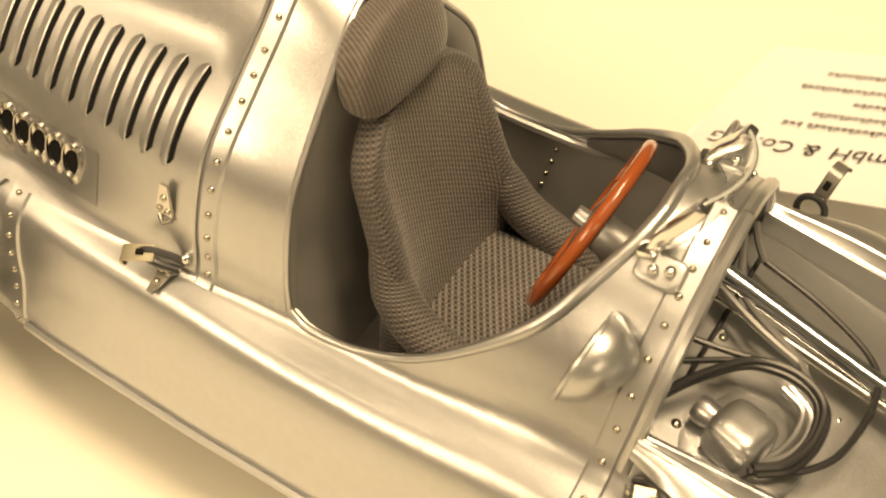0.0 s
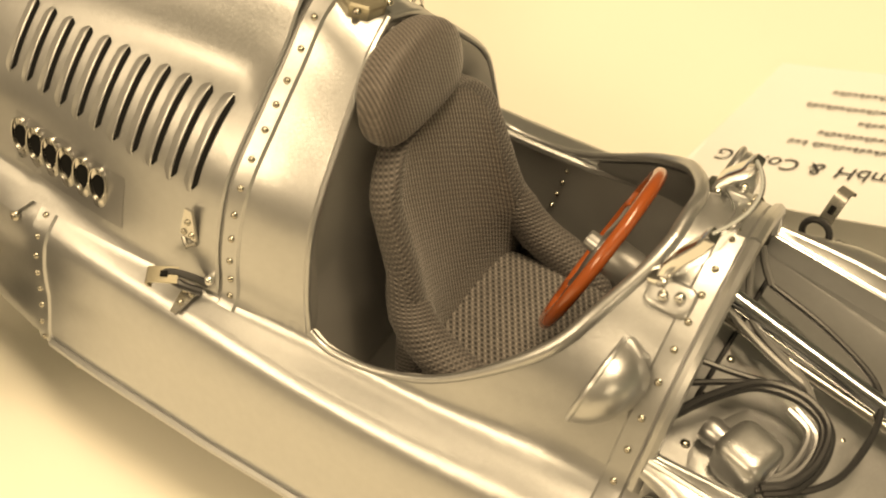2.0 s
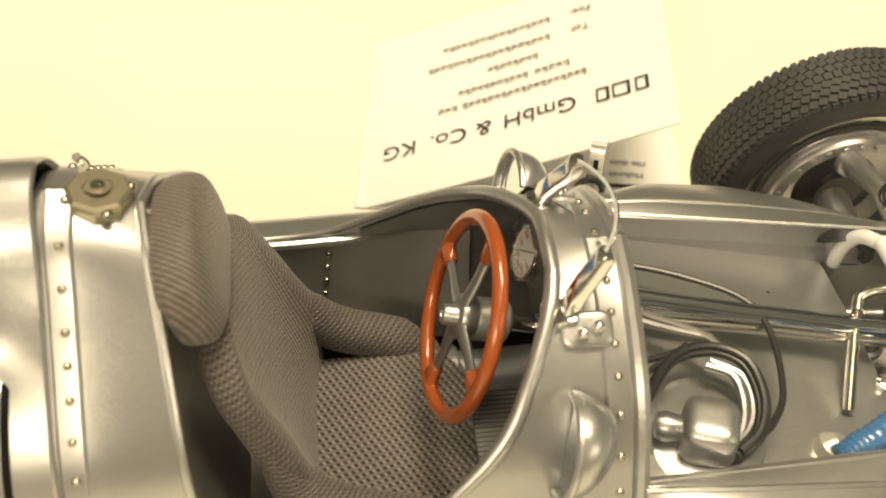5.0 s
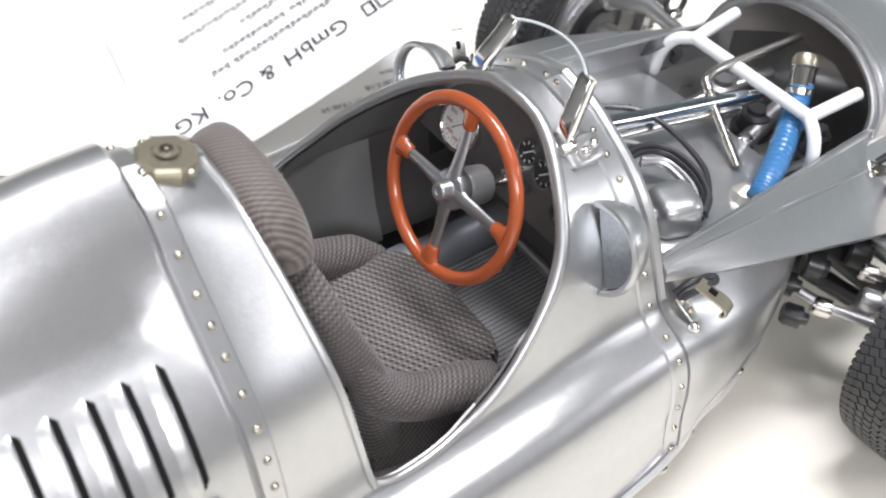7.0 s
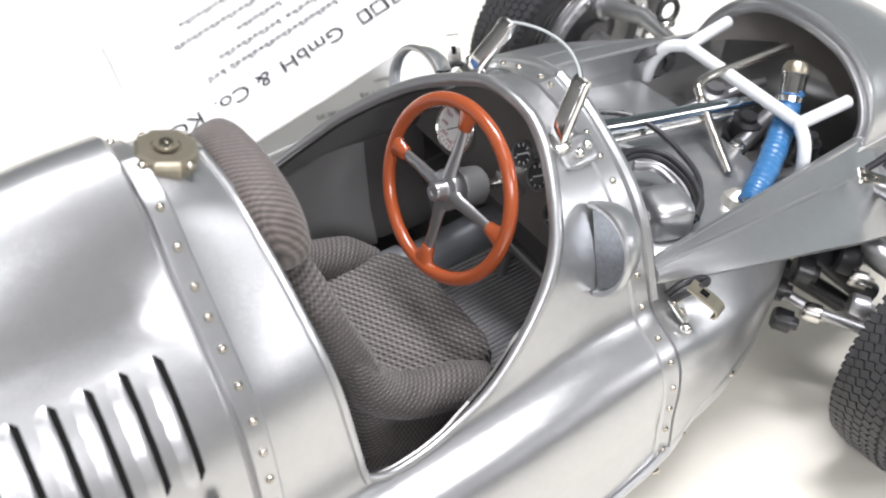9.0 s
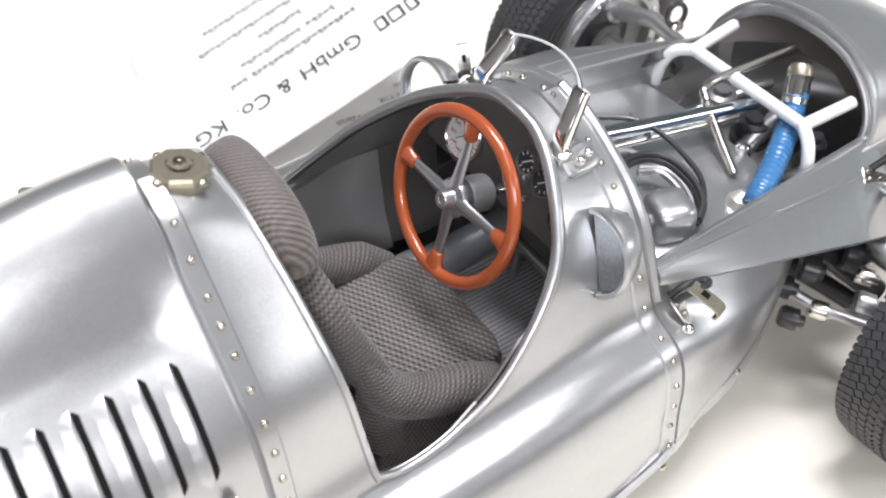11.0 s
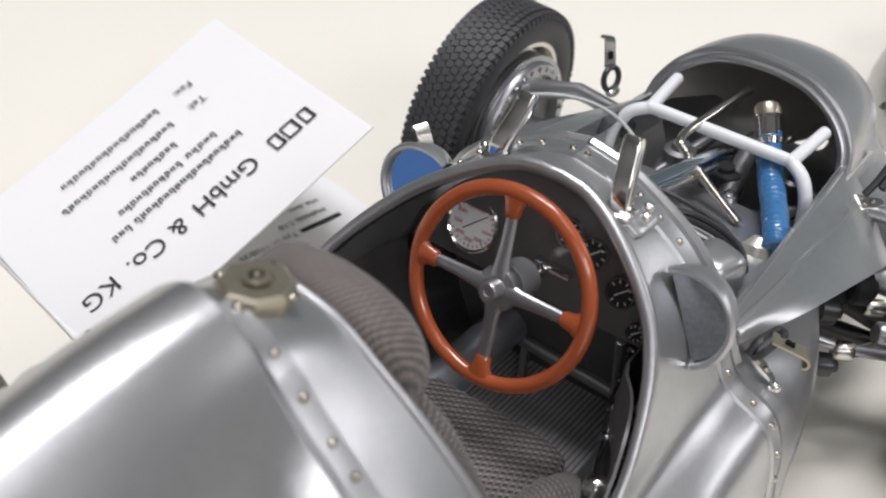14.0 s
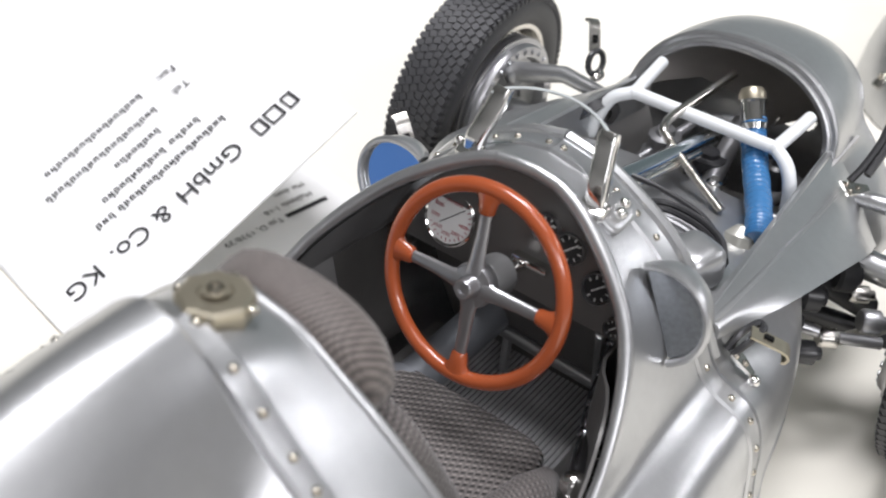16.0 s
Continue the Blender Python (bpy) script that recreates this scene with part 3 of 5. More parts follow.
# filler cap
cap = Vector((-29.4, 0, 59.7))
turn = axes((1, 0, -0.12))
bm = turned([(-2.4, 2.4), (0.1, 2.7), (0.5, 2.65), (0.7, 2.35), (0.7, 1.3), (0.55, 1.2), (0.55, 0.6), (0.85, 0.5), (0.9, 0)], cap, turn @ Vector((0, 0, 1)), 8)
part("filler_cap", bm, BRASS, car, "dull brass eight-sided filler cap", smooth=False)
up = turn @ Vector((0, 0, 1))
part("screw_seat", turned([(0.0, 1.0), (0.07, 1.0), (0.07, 0)], cap + up * 0.85, up, 16), BRASS, car, "raised seat of the cap screw")
part("screw", turned([(0.0, 0.62), (0.22, 0.55), (0.22, 0.2), (0.12, 0.15), (0.12, 0)], cap + up * 0.9, up, 14), RIVETS, car, "small screw head")
for a in range(0, 360, 90):
    rivet(cap + turn @ Vector((2.6 * math.cos(radians(a + 20)), 2.6 * math.sin(radians(a + 20)), 0.1)), (0, 0, 1), car, 1.2)

# ---- cockpit ----
def pillow(center, size, turn=None, power=4.0, n=28, m=20):
    """A stuffed block: a rounded box of the given size."""
    rows = []
    for i in range(m + 1):
        a = -math.pi / 2 + math.pi * i / m
        row = []
        for j in range(n):
            b = 2 * math.pi * j / n
            c = [math.cos(a) * math.cos(b), math.cos(a) * math.sin(b), math.sin(a)]
            k = sum(abs(v) ** power for v in c) ** (-1 / power)
            v = Vector((c[0] * k * size[0] / 2, c[1] * k * size[1] / 2, c[2] * k * size[2] / 2))
            row.append((turn @ v if turn else v) + Vector(center))
        rows.append(row)
    bm = sheet(rows, closed=True)
    bmesh.ops.remove_doubles(bm, verts=bm.verts, dist=0.001)
    return bm


# inner walls, floor, bulkheads
def wall_y(x, z):
    """The left inner wall, standing a little inside the flank."""
    y = on_body(x, s_at(x, 31.0), 1).y - 1.2
    return y - float(np.interp(z, [15, 20, 27, 31], [4, 2, 0.6, 0]))


part("inner_wall", sheet([[(x, wall_y(x, z), z) for z in (31.0, 29, 27, 23.5, 20, 15)] for x in np.linspace(-24, 5, 20)], 0.4), INNER, car, "grey metal inner cockpit wall")
# the wall's front end, with the footwell's shade put into its colour
part("inner_wall", sheet([[(x, wall_y(x, z) + 0.8, z) for z in (31.0, 27, 20, 15)] for x in np.linspace(4.8, 14, 8)], 0.4), FOOTSHADE, car, "inner wall of the footwell, coloured dark for shade")
for k, z in enumerate((29.3, 27.4, 25.5, 23.7)):
    rivet((-11.7 - 0.25 * k, wall_y(-12, z) - 0.1, z), (0, -1, 0.1), car)
part("inner_rail", tube([(x, wall_y(x, 31) - 0.1, 31.1) for x in np.linspace(-21.5, 9, 16)], 0.55, 8), SILVER, car, "bright rail on the inner wall")
rows = []
for x in np.linspace(-24, 13, 24):
    top = on_body(x, s_at(x, min(rim_z(x), 44)), -1, -0.9)
    y = abs(top.y) - 0.45
    rows.append([(x, -y, min(top.z - 0.5, 36)), (x, -(y - 0.6), 27), (x, -(y - 2), 20), (x, -(y - 4), 15.0)])
part("inner_wall", sheet(rows[:10], -0.3), INNERGREY, car, "grey metal inner cockpit wall")
# same wall further forward, darkened in colour for the footwell's shade
part("inner_wall", sheet(rows[9:], -0.3), FOOTSHADE, car, "inner wall of the footwell, coloured dark for shade")
part("inner_rail", tube([on_body(x, s_at(x, 29.5 + 0.12 * (x + 22)), -1, -3.2) for x in np.linspace(-21, 4, 14)], 0.6, 8), INNER, car)
for side in (-1, 1):
    rows = [[on_body(x, v, side, -0.8) for v in np.linspace(s_at(x, min(rim_z(x), 49.5) - 0.3), s_at(x, 30.5), 10)] for x in np.linspace(-8, 9, 16)]
    # dark sheet added over the silver, in place of the cowl's shade
    part("cowl_shade_sheet", sheet(rows, 0), DASH, car, "dark sheet under the cowl standing in for shade")
part("cockpit_floor", box((-4, 0, 13.6), (44, 34, 1.0)), INNER, car)
mat = part("floor_mat", box((9.5, 0, 14.3), (28, 30, 0.5)), MATBASE, car, "dark grey ribbed floor mat")
RIB = None
for k in range(46):
    if RIB is None:
        RIB = part("mat_rib", tube([(-4.5, 0, 14.5), (23.5, 0, 14.5)], 0.24, 6), MAT, mat)
        RIB.location.y = -14.6 * MM
    else:
        rib = new("mat_rib", RIB.data)
        rib.parent = mat
        rib.location.y = (-14.6 + k * 0.64) * MM
rows = []
for q in np.linspace(0, s_at(-26.0, 31.5), 20):
    a, b = on_body(-26.0, q, 1, -0.8), on_body(-26.0, q, -1, -0.8)
    rows.append([a, a * 0.5 + b * 0.5, b])
rows += [[(-23.0, 19, 22), (-23.0, 0, 22), (-23.0, -18, 22)], [(-22, 17, 14), (-22, 0, 14), (-22, -17, 14)]]
part("rear_bulkhead", sheet(rows, 0.4), INNERGREY, car, "grey bulkhead behind the seat")
# bulkhead takes the shaded footwell colour too
part("front_bulkhead", sheet([[(14, 15, 33), (14, 0, 34), (14, -15, 33)], [(16, 15, 24), (16, 0, 24), (16, -15, 24)], [(20, 15, 14), (20, 0, 14), (20, -15, 14)]], 0.4), FOOTSHADE, car)

# dashboard with its dials
part("dashboard", sheet([[on_body(9.6, q, 1, -1.4), on_body(9.6, q, -1, -1.4)] for q in np.linspace(0.0, s_at(9.6, 35), 14)], 0.5), DASHBOARD, car, "dark grey dashboard")


def dial(name, p, r, face, rim, label):
    d = Vector((-0.93, 0, 0.36))
    bezel = part(name, turned([(-1.2, r * 1.1), (0.3, r * 1.14), (0.45, r * 1.06), (0.3, r), (0.1, r)], p, d, 32), rim, car, label)
    part("face", turned([(0.12, 0), (0.12, r * 1.02)], p, d, 32), face, bezel)
    t = Matrix((Vector((0, -1, 0)), d.cross(Vector((0, -1, 0))), d)).transposed()
    for k in range(24):
        a = radians(-60 + 300 * k / 23)
        o = Vector((math.sin(a) * r * 0.88, math.cos(a) * r * 0.88, 0.16))
        wide = 0.07 if face is FACE else 0.15
        if face is not FACE and k % 3:
            continue
        part("tick", box(p + t @ o * (1 if face is FACE else 0.88), (wide, r * (0.16 if face is FACE else 0.26) * (1 if k % 3 == 0 else 0.6), 0.04), t @ Matrix.Rotation(-a, 3, "Z")), PRINT if face is FACE else PALE, bezel)
    part("needle", box(p + t @ Vector((0.1 * r, 0.1 * r, 0.2)), (0.1 if face is FACE else 0.16, 1.25 * r, 0.05), t @ Matrix.Rotation(radians(-48), 3, "Z")), INK if face is FACE else PALE, bezel)
    return bezel, t


bezel, dial_turn = dial("rev_counter", Vector((8.6, 9.0, 39.9)), 2.75, FACE, CHROME, "white rev counter face with red numbers")
for k, word in enumerate(("1000", "2000", "3000", "4000", "5000", "6000", "7000", "8000")):
    a = radians(100 + 40 * k)
    cu = bpy.data.curves.new("dial_number", "FONT")
    cu.body, cu.size, cu.align_x, cu.align_y = word, 0.56 * MM, "CENTER", "CENTER"
    cu.materials.append(PRINT)
    ob = new("dial_number", cu)
    o = Vector((8.6, 9.0, 39.9)) + dial_turn @ Vector((math.sin(a) * 1.8, math.cos(a) * 1.8, 0.18))
    ob.matrix_world = Matrix.Translation((o - Vector((0, 0, 0))) * MM) @ dial_turn.to_4x4()
    ob.parent = bezel
for p, r in (((8.6, -2.3, 44.2), 1.3), ((8.8, -5.0, 43.0), 1.45), ((8.6, -8.6, 40.2), 1.45), ((8.6, -10.9, 36.4), 0.9)):
    dial("gauge", Vector(p), r, BLACK, STEELGREY, "small black gauge with pale marks")

# steering wheel: rim, four spokes, hub, column
AX = Vector((0.952, 0, -0.306)).normalized()
HUB = Vector((0.6, 0.2, 41.0))
RW = 9.6
wheel = thing("steering_wheel", "orange-brown rimmed steering wheel with four metal spokes", "steering wheel")
part("rim", turned([(0.74 * math.sin(a), RW + 0.80 * math.cos(a)) for a in np.linspace(0, 2 * math.pi, 15)[:-1]], HUB, AX, 96, closed=True), WOOD, wheel, "glossy orange-brown rim")
part("hub", turned([(1.6, 1.9), (0.5, 2.2), (-0.1, 2.25), (-0.45, 2.05), (-0.6, 1.15), (-0.75, 1.05), (-1.75, 1.0), (-1.95, 0.85), (-1.95, 0.45), (-1.75, 0.4), (-1.75, 0)], HUB, AX, 32), STEELGREY, wheel, "grey metal hub with a nut")
side_v = Vector((0, -1, 0))
up_v = side_v.cross(AX).normalized()
if up_v.z < 0:
    up_v = -up_v
for deg in (2, 95, 182, 274):
    d = math.cos(radians(deg)) * side_v + math.sin(radians(deg)) * up_v
    w = AX.cross(d)
    rows = []
    for r, half, th in ((1.2, 1.15, 0.55), (2.6, 0.8, 0.5), (5, 0.68, 0.42), (7.2, 0.62, 0.4), (8.5, 0.62, 0.36)):
        c = HUB + d * r - AX * 0.15 * (r < 3)
        rows.append([c + half * math.cos(a) * w + th * math.sin(a) * AX for a in np.linspace(0, 2 * math.pi, 13)[:-1]])
    spoke = part("spoke", sheet(rows, closed=True), STEELGREY, wheel)
    rows = []
    for r, half, th in ((7.1, 0.72, 0.58), (7.3, 0.85, 0.7), (8.3, 1.0, 0.72), (9.1, 1.7, 0.7)):
        c = HUB + d * r
        rows.append([c + half * math.cos(a) * w + th * math.sin(a) * AX for a in np.linspace(0, 2 * math.pi, 13)[:-1]])
    bm = sheet(rows, closed=True)
    bmesh.ops.holes_fill(bm, edges=bm.edges)
    part("sleeve", bm, WOOD, spoke)
part("boss", turned([(1.2, 2.0), (1.5, 2.15), (4.3, 2.15), (4.6, 1.9), (4.6, 0)], HUB, AX, 24), DASH, wheel)
part("column", tube([HUB + AX * 3.5, HUB + AX * 11], 0.72, 16), CHROME, wheel, "chrome steering column")
part("column_bracket", box(HUB + AX * 8.5 + Vector((0, -1.2, 0.8)), (1.2, 4.2, 1.0), bevel=0.25), CHROME, wheel)

# pedal bar and struts, gear lever, side shaft
part("cross_bar", tube([(16.5, 7.5, 20.2), (17.5, -12.5, 18.2)], 0.85, 12), SILVER, car, "grey cross bar over the mat")
for a, b in (((16.6, 5.5, 20), (15.5, 5.0, 15)), ((17.0, -6.5, 19), (13.5, -7.5, 30)), ((17.3, -11, 18.6), (15, -11.5, 30)), ((17, -8.5, 18.8), (16, -8.8, 15))):
    part("strut", tube([a, b], 0.6, 8), SILVER, car)
lever = thing("gear_lever", "chrome gear lever with a round ball knob", "lever")
part("knob", turned([(-1.35 * math.cos(a), max(0, 1.35 * math.sin(a))) for a in np.linspace(0, math.pi, 12)], (-2.6, -14.8, 26.9), (0, 0, 1), 24), CHROME, lever)
part("rod", tube([(-2.6, -14.6, 26.0), (-2.2, -14.9, 23), (-1.5, -15, 15)], [0.55, 0.45, 0.7], 10), CHROME, lever)
part("gate", box((-3, -14.6, 24.4), (5, 2.2, 0.8), bevel=0.25), CHROME, lever)
part("shift_rod", tube([(-1.8, -14.8, 24), (3, -14.8, 25.2), (6, -14.6, 27), (11, -13.6, 30)], 0.6, 8), CHROME, lever)
for x in (1.5, 4, 7.5):
    part("joint", turned([(-0.9, 0), (-0.9, 0.9), (0.9, 0.9), (0.9, 0)], (x, -14.8, 25.0 + 0.32 * (x - 1.5)), (1, 0, 0.25), 12), BLACK, lever)
LINKS = [(-2.6, -14.8, 27.0), (3.3, -12.4, 27.0), (6.6, -11.1, 27.5), (10.4, -10.0, 28.0), (14.1, -8.8, 29.0)]
for a, b in zip(LINKS, LINKS[1:]):
    a, b = Vector(a), Vector(b)
    part("link", tube([a, a.lerp(b, 0.25), a.lerp(b, 0.75), b], [0.55, 0.8, 0.7, 0.5], 10), CHROMEDARK, lever, "dark chrome linkage")
    part("joint", pillow(b, (1.7, 1.5, 1.6), None, 2.4, 12, 8), CHROMEDARK, lever)
part("side_shaft", tube([(-12, 9.5, 19.5), (6, 8.6, 20.8), (16, 7.6, 22.5)], 2.5, 20), SHAFT, car, "grey tubular shaft beside the seat")
part("shaft_collar", turned([(-1.2, 0), (-1.2, 3.1), (1.2, 3.1), (1.2, 0)], (1.0, 8.8, 20.4), (1, -0.04, 0.07), 20), SHAFT, car)

# seat: cushions of woven cloth
seat = thing("seat", "grey-brown woven cloth bucket seat in the cockpit", "seat")
bm = pillow((0, 0, 0), (10.4, 16.0, 5.2), None, 3.4, 36, 24)
for v in bm.verts:
    v.co.x -= 0.030 * v.co.y ** 2 * (1 if v.co.x > 0 else 0.2)
    v.co = axes((-0.2, 0, 1), (1, 0, 0.2)) @ v.co + Vector((-23.0, -0.8, 53.4))
part("head_pad", bm, PADCLOTH, seat, "ribbed cloth head pad")
part("base_cushion", pillow((-7.2, 0.4, 20.3), (20, 20.6, 6.5), axes((1, 0, 0.03)), 8, 40, 28), CLOTH, seat)
RIGHT = [(-21.2, -8.8, 48.0), (-20.2, -9.6, 43), (-18.0, -9.9, 36.5), (-16.0, -10.4, 30.6), (-12, -11.4, 27.2), (-6, -11.9, 25.2), (-1.0, -11.2, 23.2)]
LEFT = [(-21.8, 11.2, 47), (-20.2, 12.1, 42), (-17.6, 12.2, 35), (-14.6, 12.3, 29), (-10.8, 12.3, 25.6), (-5, 12.2, 23.4), (-0.6, 11.4, 21.6)]
def roll(pts, radii, sides=22):
    """Rings round a line, closed over at both ends, for a stuffed roll of cloth."""
    pts = [Vector(p) for p in pts]
    rings = []
    for i, p in enumerate(pts):
        d = (pts[min(i + 1, len(pts) - 1)] - pts[max(i - 1, 0)]).normalized()
        u = Vector((0, 1, 0)).cross(d).normalized()
        w = d.cross(u)
        rings.append([p + radii[i] * (math.cos(a) * u + math.sin(a) * w) for a in (2 * math.pi * k / sides for k in range(sides))])
    return sheet(rings, closed=True)


for pts in (RIGHT, LEFT):
    radii = [min(2.55, 1.2 + 0.17 * k) if k < 24 else 2.55 - 0.2 * (k - 23) for k in range(30)]
    line = [*spline(pts[2:], 30)]
    ahead = (line[-1] - line[-2]) / np.linalg.norm(line[-1] - line[-2])
    line += [line[-1] + ahead * q for q in (0.45, 0.8, 0.95)]
    part("bolster", roll(line, radii + [1.05, 0.6, 0.05]), ROLLCLOTH, seat, "padded side bolster")

# the back: one shallow hollow shell whose edges roll forward
rows = []
for z in [*np.linspace(49.25, 46, 12), *np.linspace(45.5, 19.5, 26)]:
    zz = min(max(z, 30.0), 46.5)
    r = [np.interp(-zz, [-p[2] for p in RIGHT[:5]], [p[k] for p in RIGHT[:5]]) for k in (0, 1)]
    l = [np.interp(-zz, [-p[2] for p in LEFT[:5]], [p[k] for p in LEFT[:5]]) for k in (0, 1)]
    lean = -0.27 * max(0, z - 46.5)
    mid = -17.6 - 0.27 * (z - 36.4) - 0.02 * max(0, z - 44) ** 2
    close = math.sqrt(max(0.04, 1 - (max(0, z - 41.5) / 7.8) ** 3))
    roll = 2.1 - 0.9 * max(0, min(1, (z - 36) / 12))
    half = []
    for x, y in (r, l):
        s = -1 if y < 0 else 1
        y = abs(y)
        x = x + lean
        f = x + roll
        half.append([(x - 2.6, s * (y - 2.2) * close, z), (x - 1.4, s * (y + roll * 0.35) * close, z), (x + roll * 0.7, s * (y + roll * 0.55) * close, z), (f, s * (y - 0.5) * close, z),
                     (mid + 0.42 * (f - mid), s * y * 0.68 * close, z), (mid + 0.1 * (f - mid), s * y * 0.36 * close, z)])
    rows.append(spline([*half[0], (mid, 0, z), *half[1][::-1]], 61))
rows = np.array(rows)
part("back_cushion", sheet(rows[:, 17:44], -0.8), BACKCLOTH, seat, "finely woven hollow seat back")
for cut in (slice(0, 18), slice(43, 61)):
    part("back_roll", sheet(rows[:, cut], -0.8), ROLLCLOTH, seat, "corded cloth rolled over the back's edge")
for pts in (RIGHT, LEFT):
    part("side_skirt", sheet([[(p[0], p[1] * 1.02, p[2]), (p[0] + 0.3, p[1] * 1.0, (p[2] + 14) / 2), (p[0] + 0.3, p[1] * 0.96, 14.2)] for p in spline(pts[3:], 14)], 0.8), ROLLCLOTH, seat)

# ---- nose compartment with its cover taken off ----
part("tray", sheet([[(x, y * 16.5 / 16, 35.2 - 0.165 * (x - 14) - 0.004 * y * y) for y in np.linspace(-17, 17, 9)] for x in np.linspace(14.3, 44.5, 9)], 0.5), SILVER, car, "silver sheet tray in the nose")
rows = [[(x, -15.2, 33), (x, -15, 26), (x, -12, 18.5), (x, 0, 17), (x, 12, 18.5), (x, 15, 26), (x, 15.2, 33)] for x in (40.8, 46, 52, 58, 64)]
part("nose_well", sheet(rows, 0.4), INNERGREY, car, "grey well under the brace")
part("well_rear", sheet([[(44.3, y, 29.2), (44.4, y, 17)] for y in np.linspace(-15, 15, 5)], 0.3), INNERGREY, car)

# fairings beside the compartment
for side in (-1, 1):
    rows = []
    for q in np.linspace(0, 1, 20):
        x = 14.8 + q * 43.5
        a = Vector((x, side * (17.2 - 3.6 * q), 37.0 - 3.8 * q))
        b = Vector((x, side * float(np.interp(x, [14.8, 20, 25, 35, 46, 54, 58.3], [18.7, 20.6, 22.1, 23.3, 23.9, 22.9, 21.9])), float(np.interp(x, [14.8, 20, 25, 35, 46, 54, 58.3], [36.0, 36.0, 35.6, 33.1, 29.3, 25.2, 22.4]))))
        c = a.lerp(b, 0.5) + Vector((0, side * 0.6, 0.35 * math.sin(math.pi * min(1, q + 0.1))))
        rows.append([a + Vector((0, -side * 0.2, -3.0)), a, a.lerp(c, 0.35) + Vector((0, 0, 0.15)), c, b.lerp(c, 0.4), b, b + Vector((0, -side * 0.8, -1.0))])
    part("nose_fairing", sheet(rows, 0.5 * side), SILVER, car, "silver fairing beside the nose opening")
    part("bead", tube([r[1].lerp(r[3], 0.62) + Vector((0, 0, 0.35)) for r in rows], 0.42, 8), SILVER, car, "raised bead along the fairing")
    part("bead", tube([r[1] + Vector((0, side * 0.1, 0.05)) for r in rows], 0.42, 8), SILVER, car, "rolled inner edge of the fairing")
    part("inner_flange", sheet([[r[1], (r[1][0], side * (abs(r[1][1]) - 1.2), r[1][2] - 4.5)] for r in rows], 0.4), SILVER, car)

# flanks ahead of the cowl seam, closing towards the nose
for side in (-1, 1):
    rows = []
    for x in np.linspace(13.9, 47, 22):
        q = (x - 13.9) / 33.1
        w = 25.3 * (1 - 0.44 * q ** 2.1)
        top = 17.8 + 1.0 * q
        top = min(top, w - 1)
        rows.append([(x, side * top, 35.5 - 6 * q), (x, side * (top + (w - top) * 0.55), 31.8 - 4.5 * q), (x, side * w, 28.8 - 4.2 * q),
                     (x, side * (w + 0.9 * (1 - q)), 22 - 1.0 * q), (x, side * w, 12.4 + 1.0 * q), (x, side * w * 0.8, 10.6 + 1 * q), (x, 0, 10.6 + 1 * q)])
    g = np.array([spline(r[:6], 26) for r in rows])
    cowl = np.array([on_body(13.9, v, side, -0.05) for v in np.linspace(s_at(13.9, 36.5), S_BELLY, 26)])
    shift = (cowl - g[0])[:, 1:]
    for i in range(len(g)):
        near = max(0.0, 1 - i / 7)
        g[i, :, 1:] += shift * near * near * (3 - 2 * near)
    part("front_flank", sheet(g, 0.5 * side), SILVER, car)
    line = []
    for i, r in enumerate(g):
        z = 16.6 + 9.0 * i / (len(g) - 1)
        k = int(np.argmin(np.abs(r[8:, 2] - z))) + 8
        line.append(Vector((r[k][0], r[k][1] + side * 0.2, z)))
    part("sill_strip", tube(line, 0.5, 8), SILVER, car)
    for k in (2, 8):
        rivet(line[k] + Vector((0, side * 0.2, -1.9)), (0, side, -0.15), car, 1.4)

# hoop and nose
HOOP = [(56.0, 13.7, 32.4), (57.2, 12.8, 35.4), (58.0, 10.5, 38.4), (58.4, 6.8, 40.8), (58.5, 2.4, 41.8), (58.5, -2.4, 41.8), (58.4, -6.8, 40.8), (58.0, -10.5, 38.4), (57.2, -12.8, 35.4), (56.0, -13.7, 32.4)]
hoop = spline(HOOP, 48)
def around(p, back, grow):
    """A point of the hoop moved along the nose and outwards."""
    return Vector((p[0] + back, p[1] * (1 + grow / 15), 33 + (p[2] - 33) * (1 + grow / 11) + grow * 0.25 - 0.12 * back))


rows = [[around(p, back, grow) for p in hoop] for back, grow in ((1.2, -0.7), (0.3, -0.6), (0.0, -0.35), (-0.1, 0.15), (0.1, 0.4), (0.5, 0.5), (0.55, 0.75), (0.4, 1.1), (0.6, 1.4), (1.1, 1.5), (2.2, 1.2), (3.0, 0.6))]
part("hoop_band", sheet(rows, 0.3), SILVER, car, "raised silver band round the nose opening")
SHOULDER = [(15.4, 31.4), (17.8, 28.9), (20.2, 25.6), (21.9, 22.4), (22.2, 19.5), (20.8, 15.0), (17.0, 12.0), (9.0, 10.8), (0.0, 10.6)]
rows = []
for k in range(18):
    q = k / 17
    f = math.sqrt(max(0.0, 1 - (q * 0.985) ** 2.1))
    top = [Vector((p[0] + 0.6 + (86 - p[0]) * q, p[1] * 1.08 * f, 20 + (p[2] + 0.9 - 20) * (0.10 + 0.90 * f))) for p in hoop]
    low = [(58.0 + 28 * q, y * (f + 0.10 * math.sin(math.pi * min(1, 1.6 * q)) * (1 - q)), 20 + (z - 20) * (0.10 + 0.90 * f)) for y, z in SHOULDER]
    rows.append([*top, *[Vector((x, -y, z)) for x, y, z in low], *[Vector(p) for p in low[-2::-1]]])
part("nose", sheet(rows, closed=True), SILVER, car, "rounded silver nose")
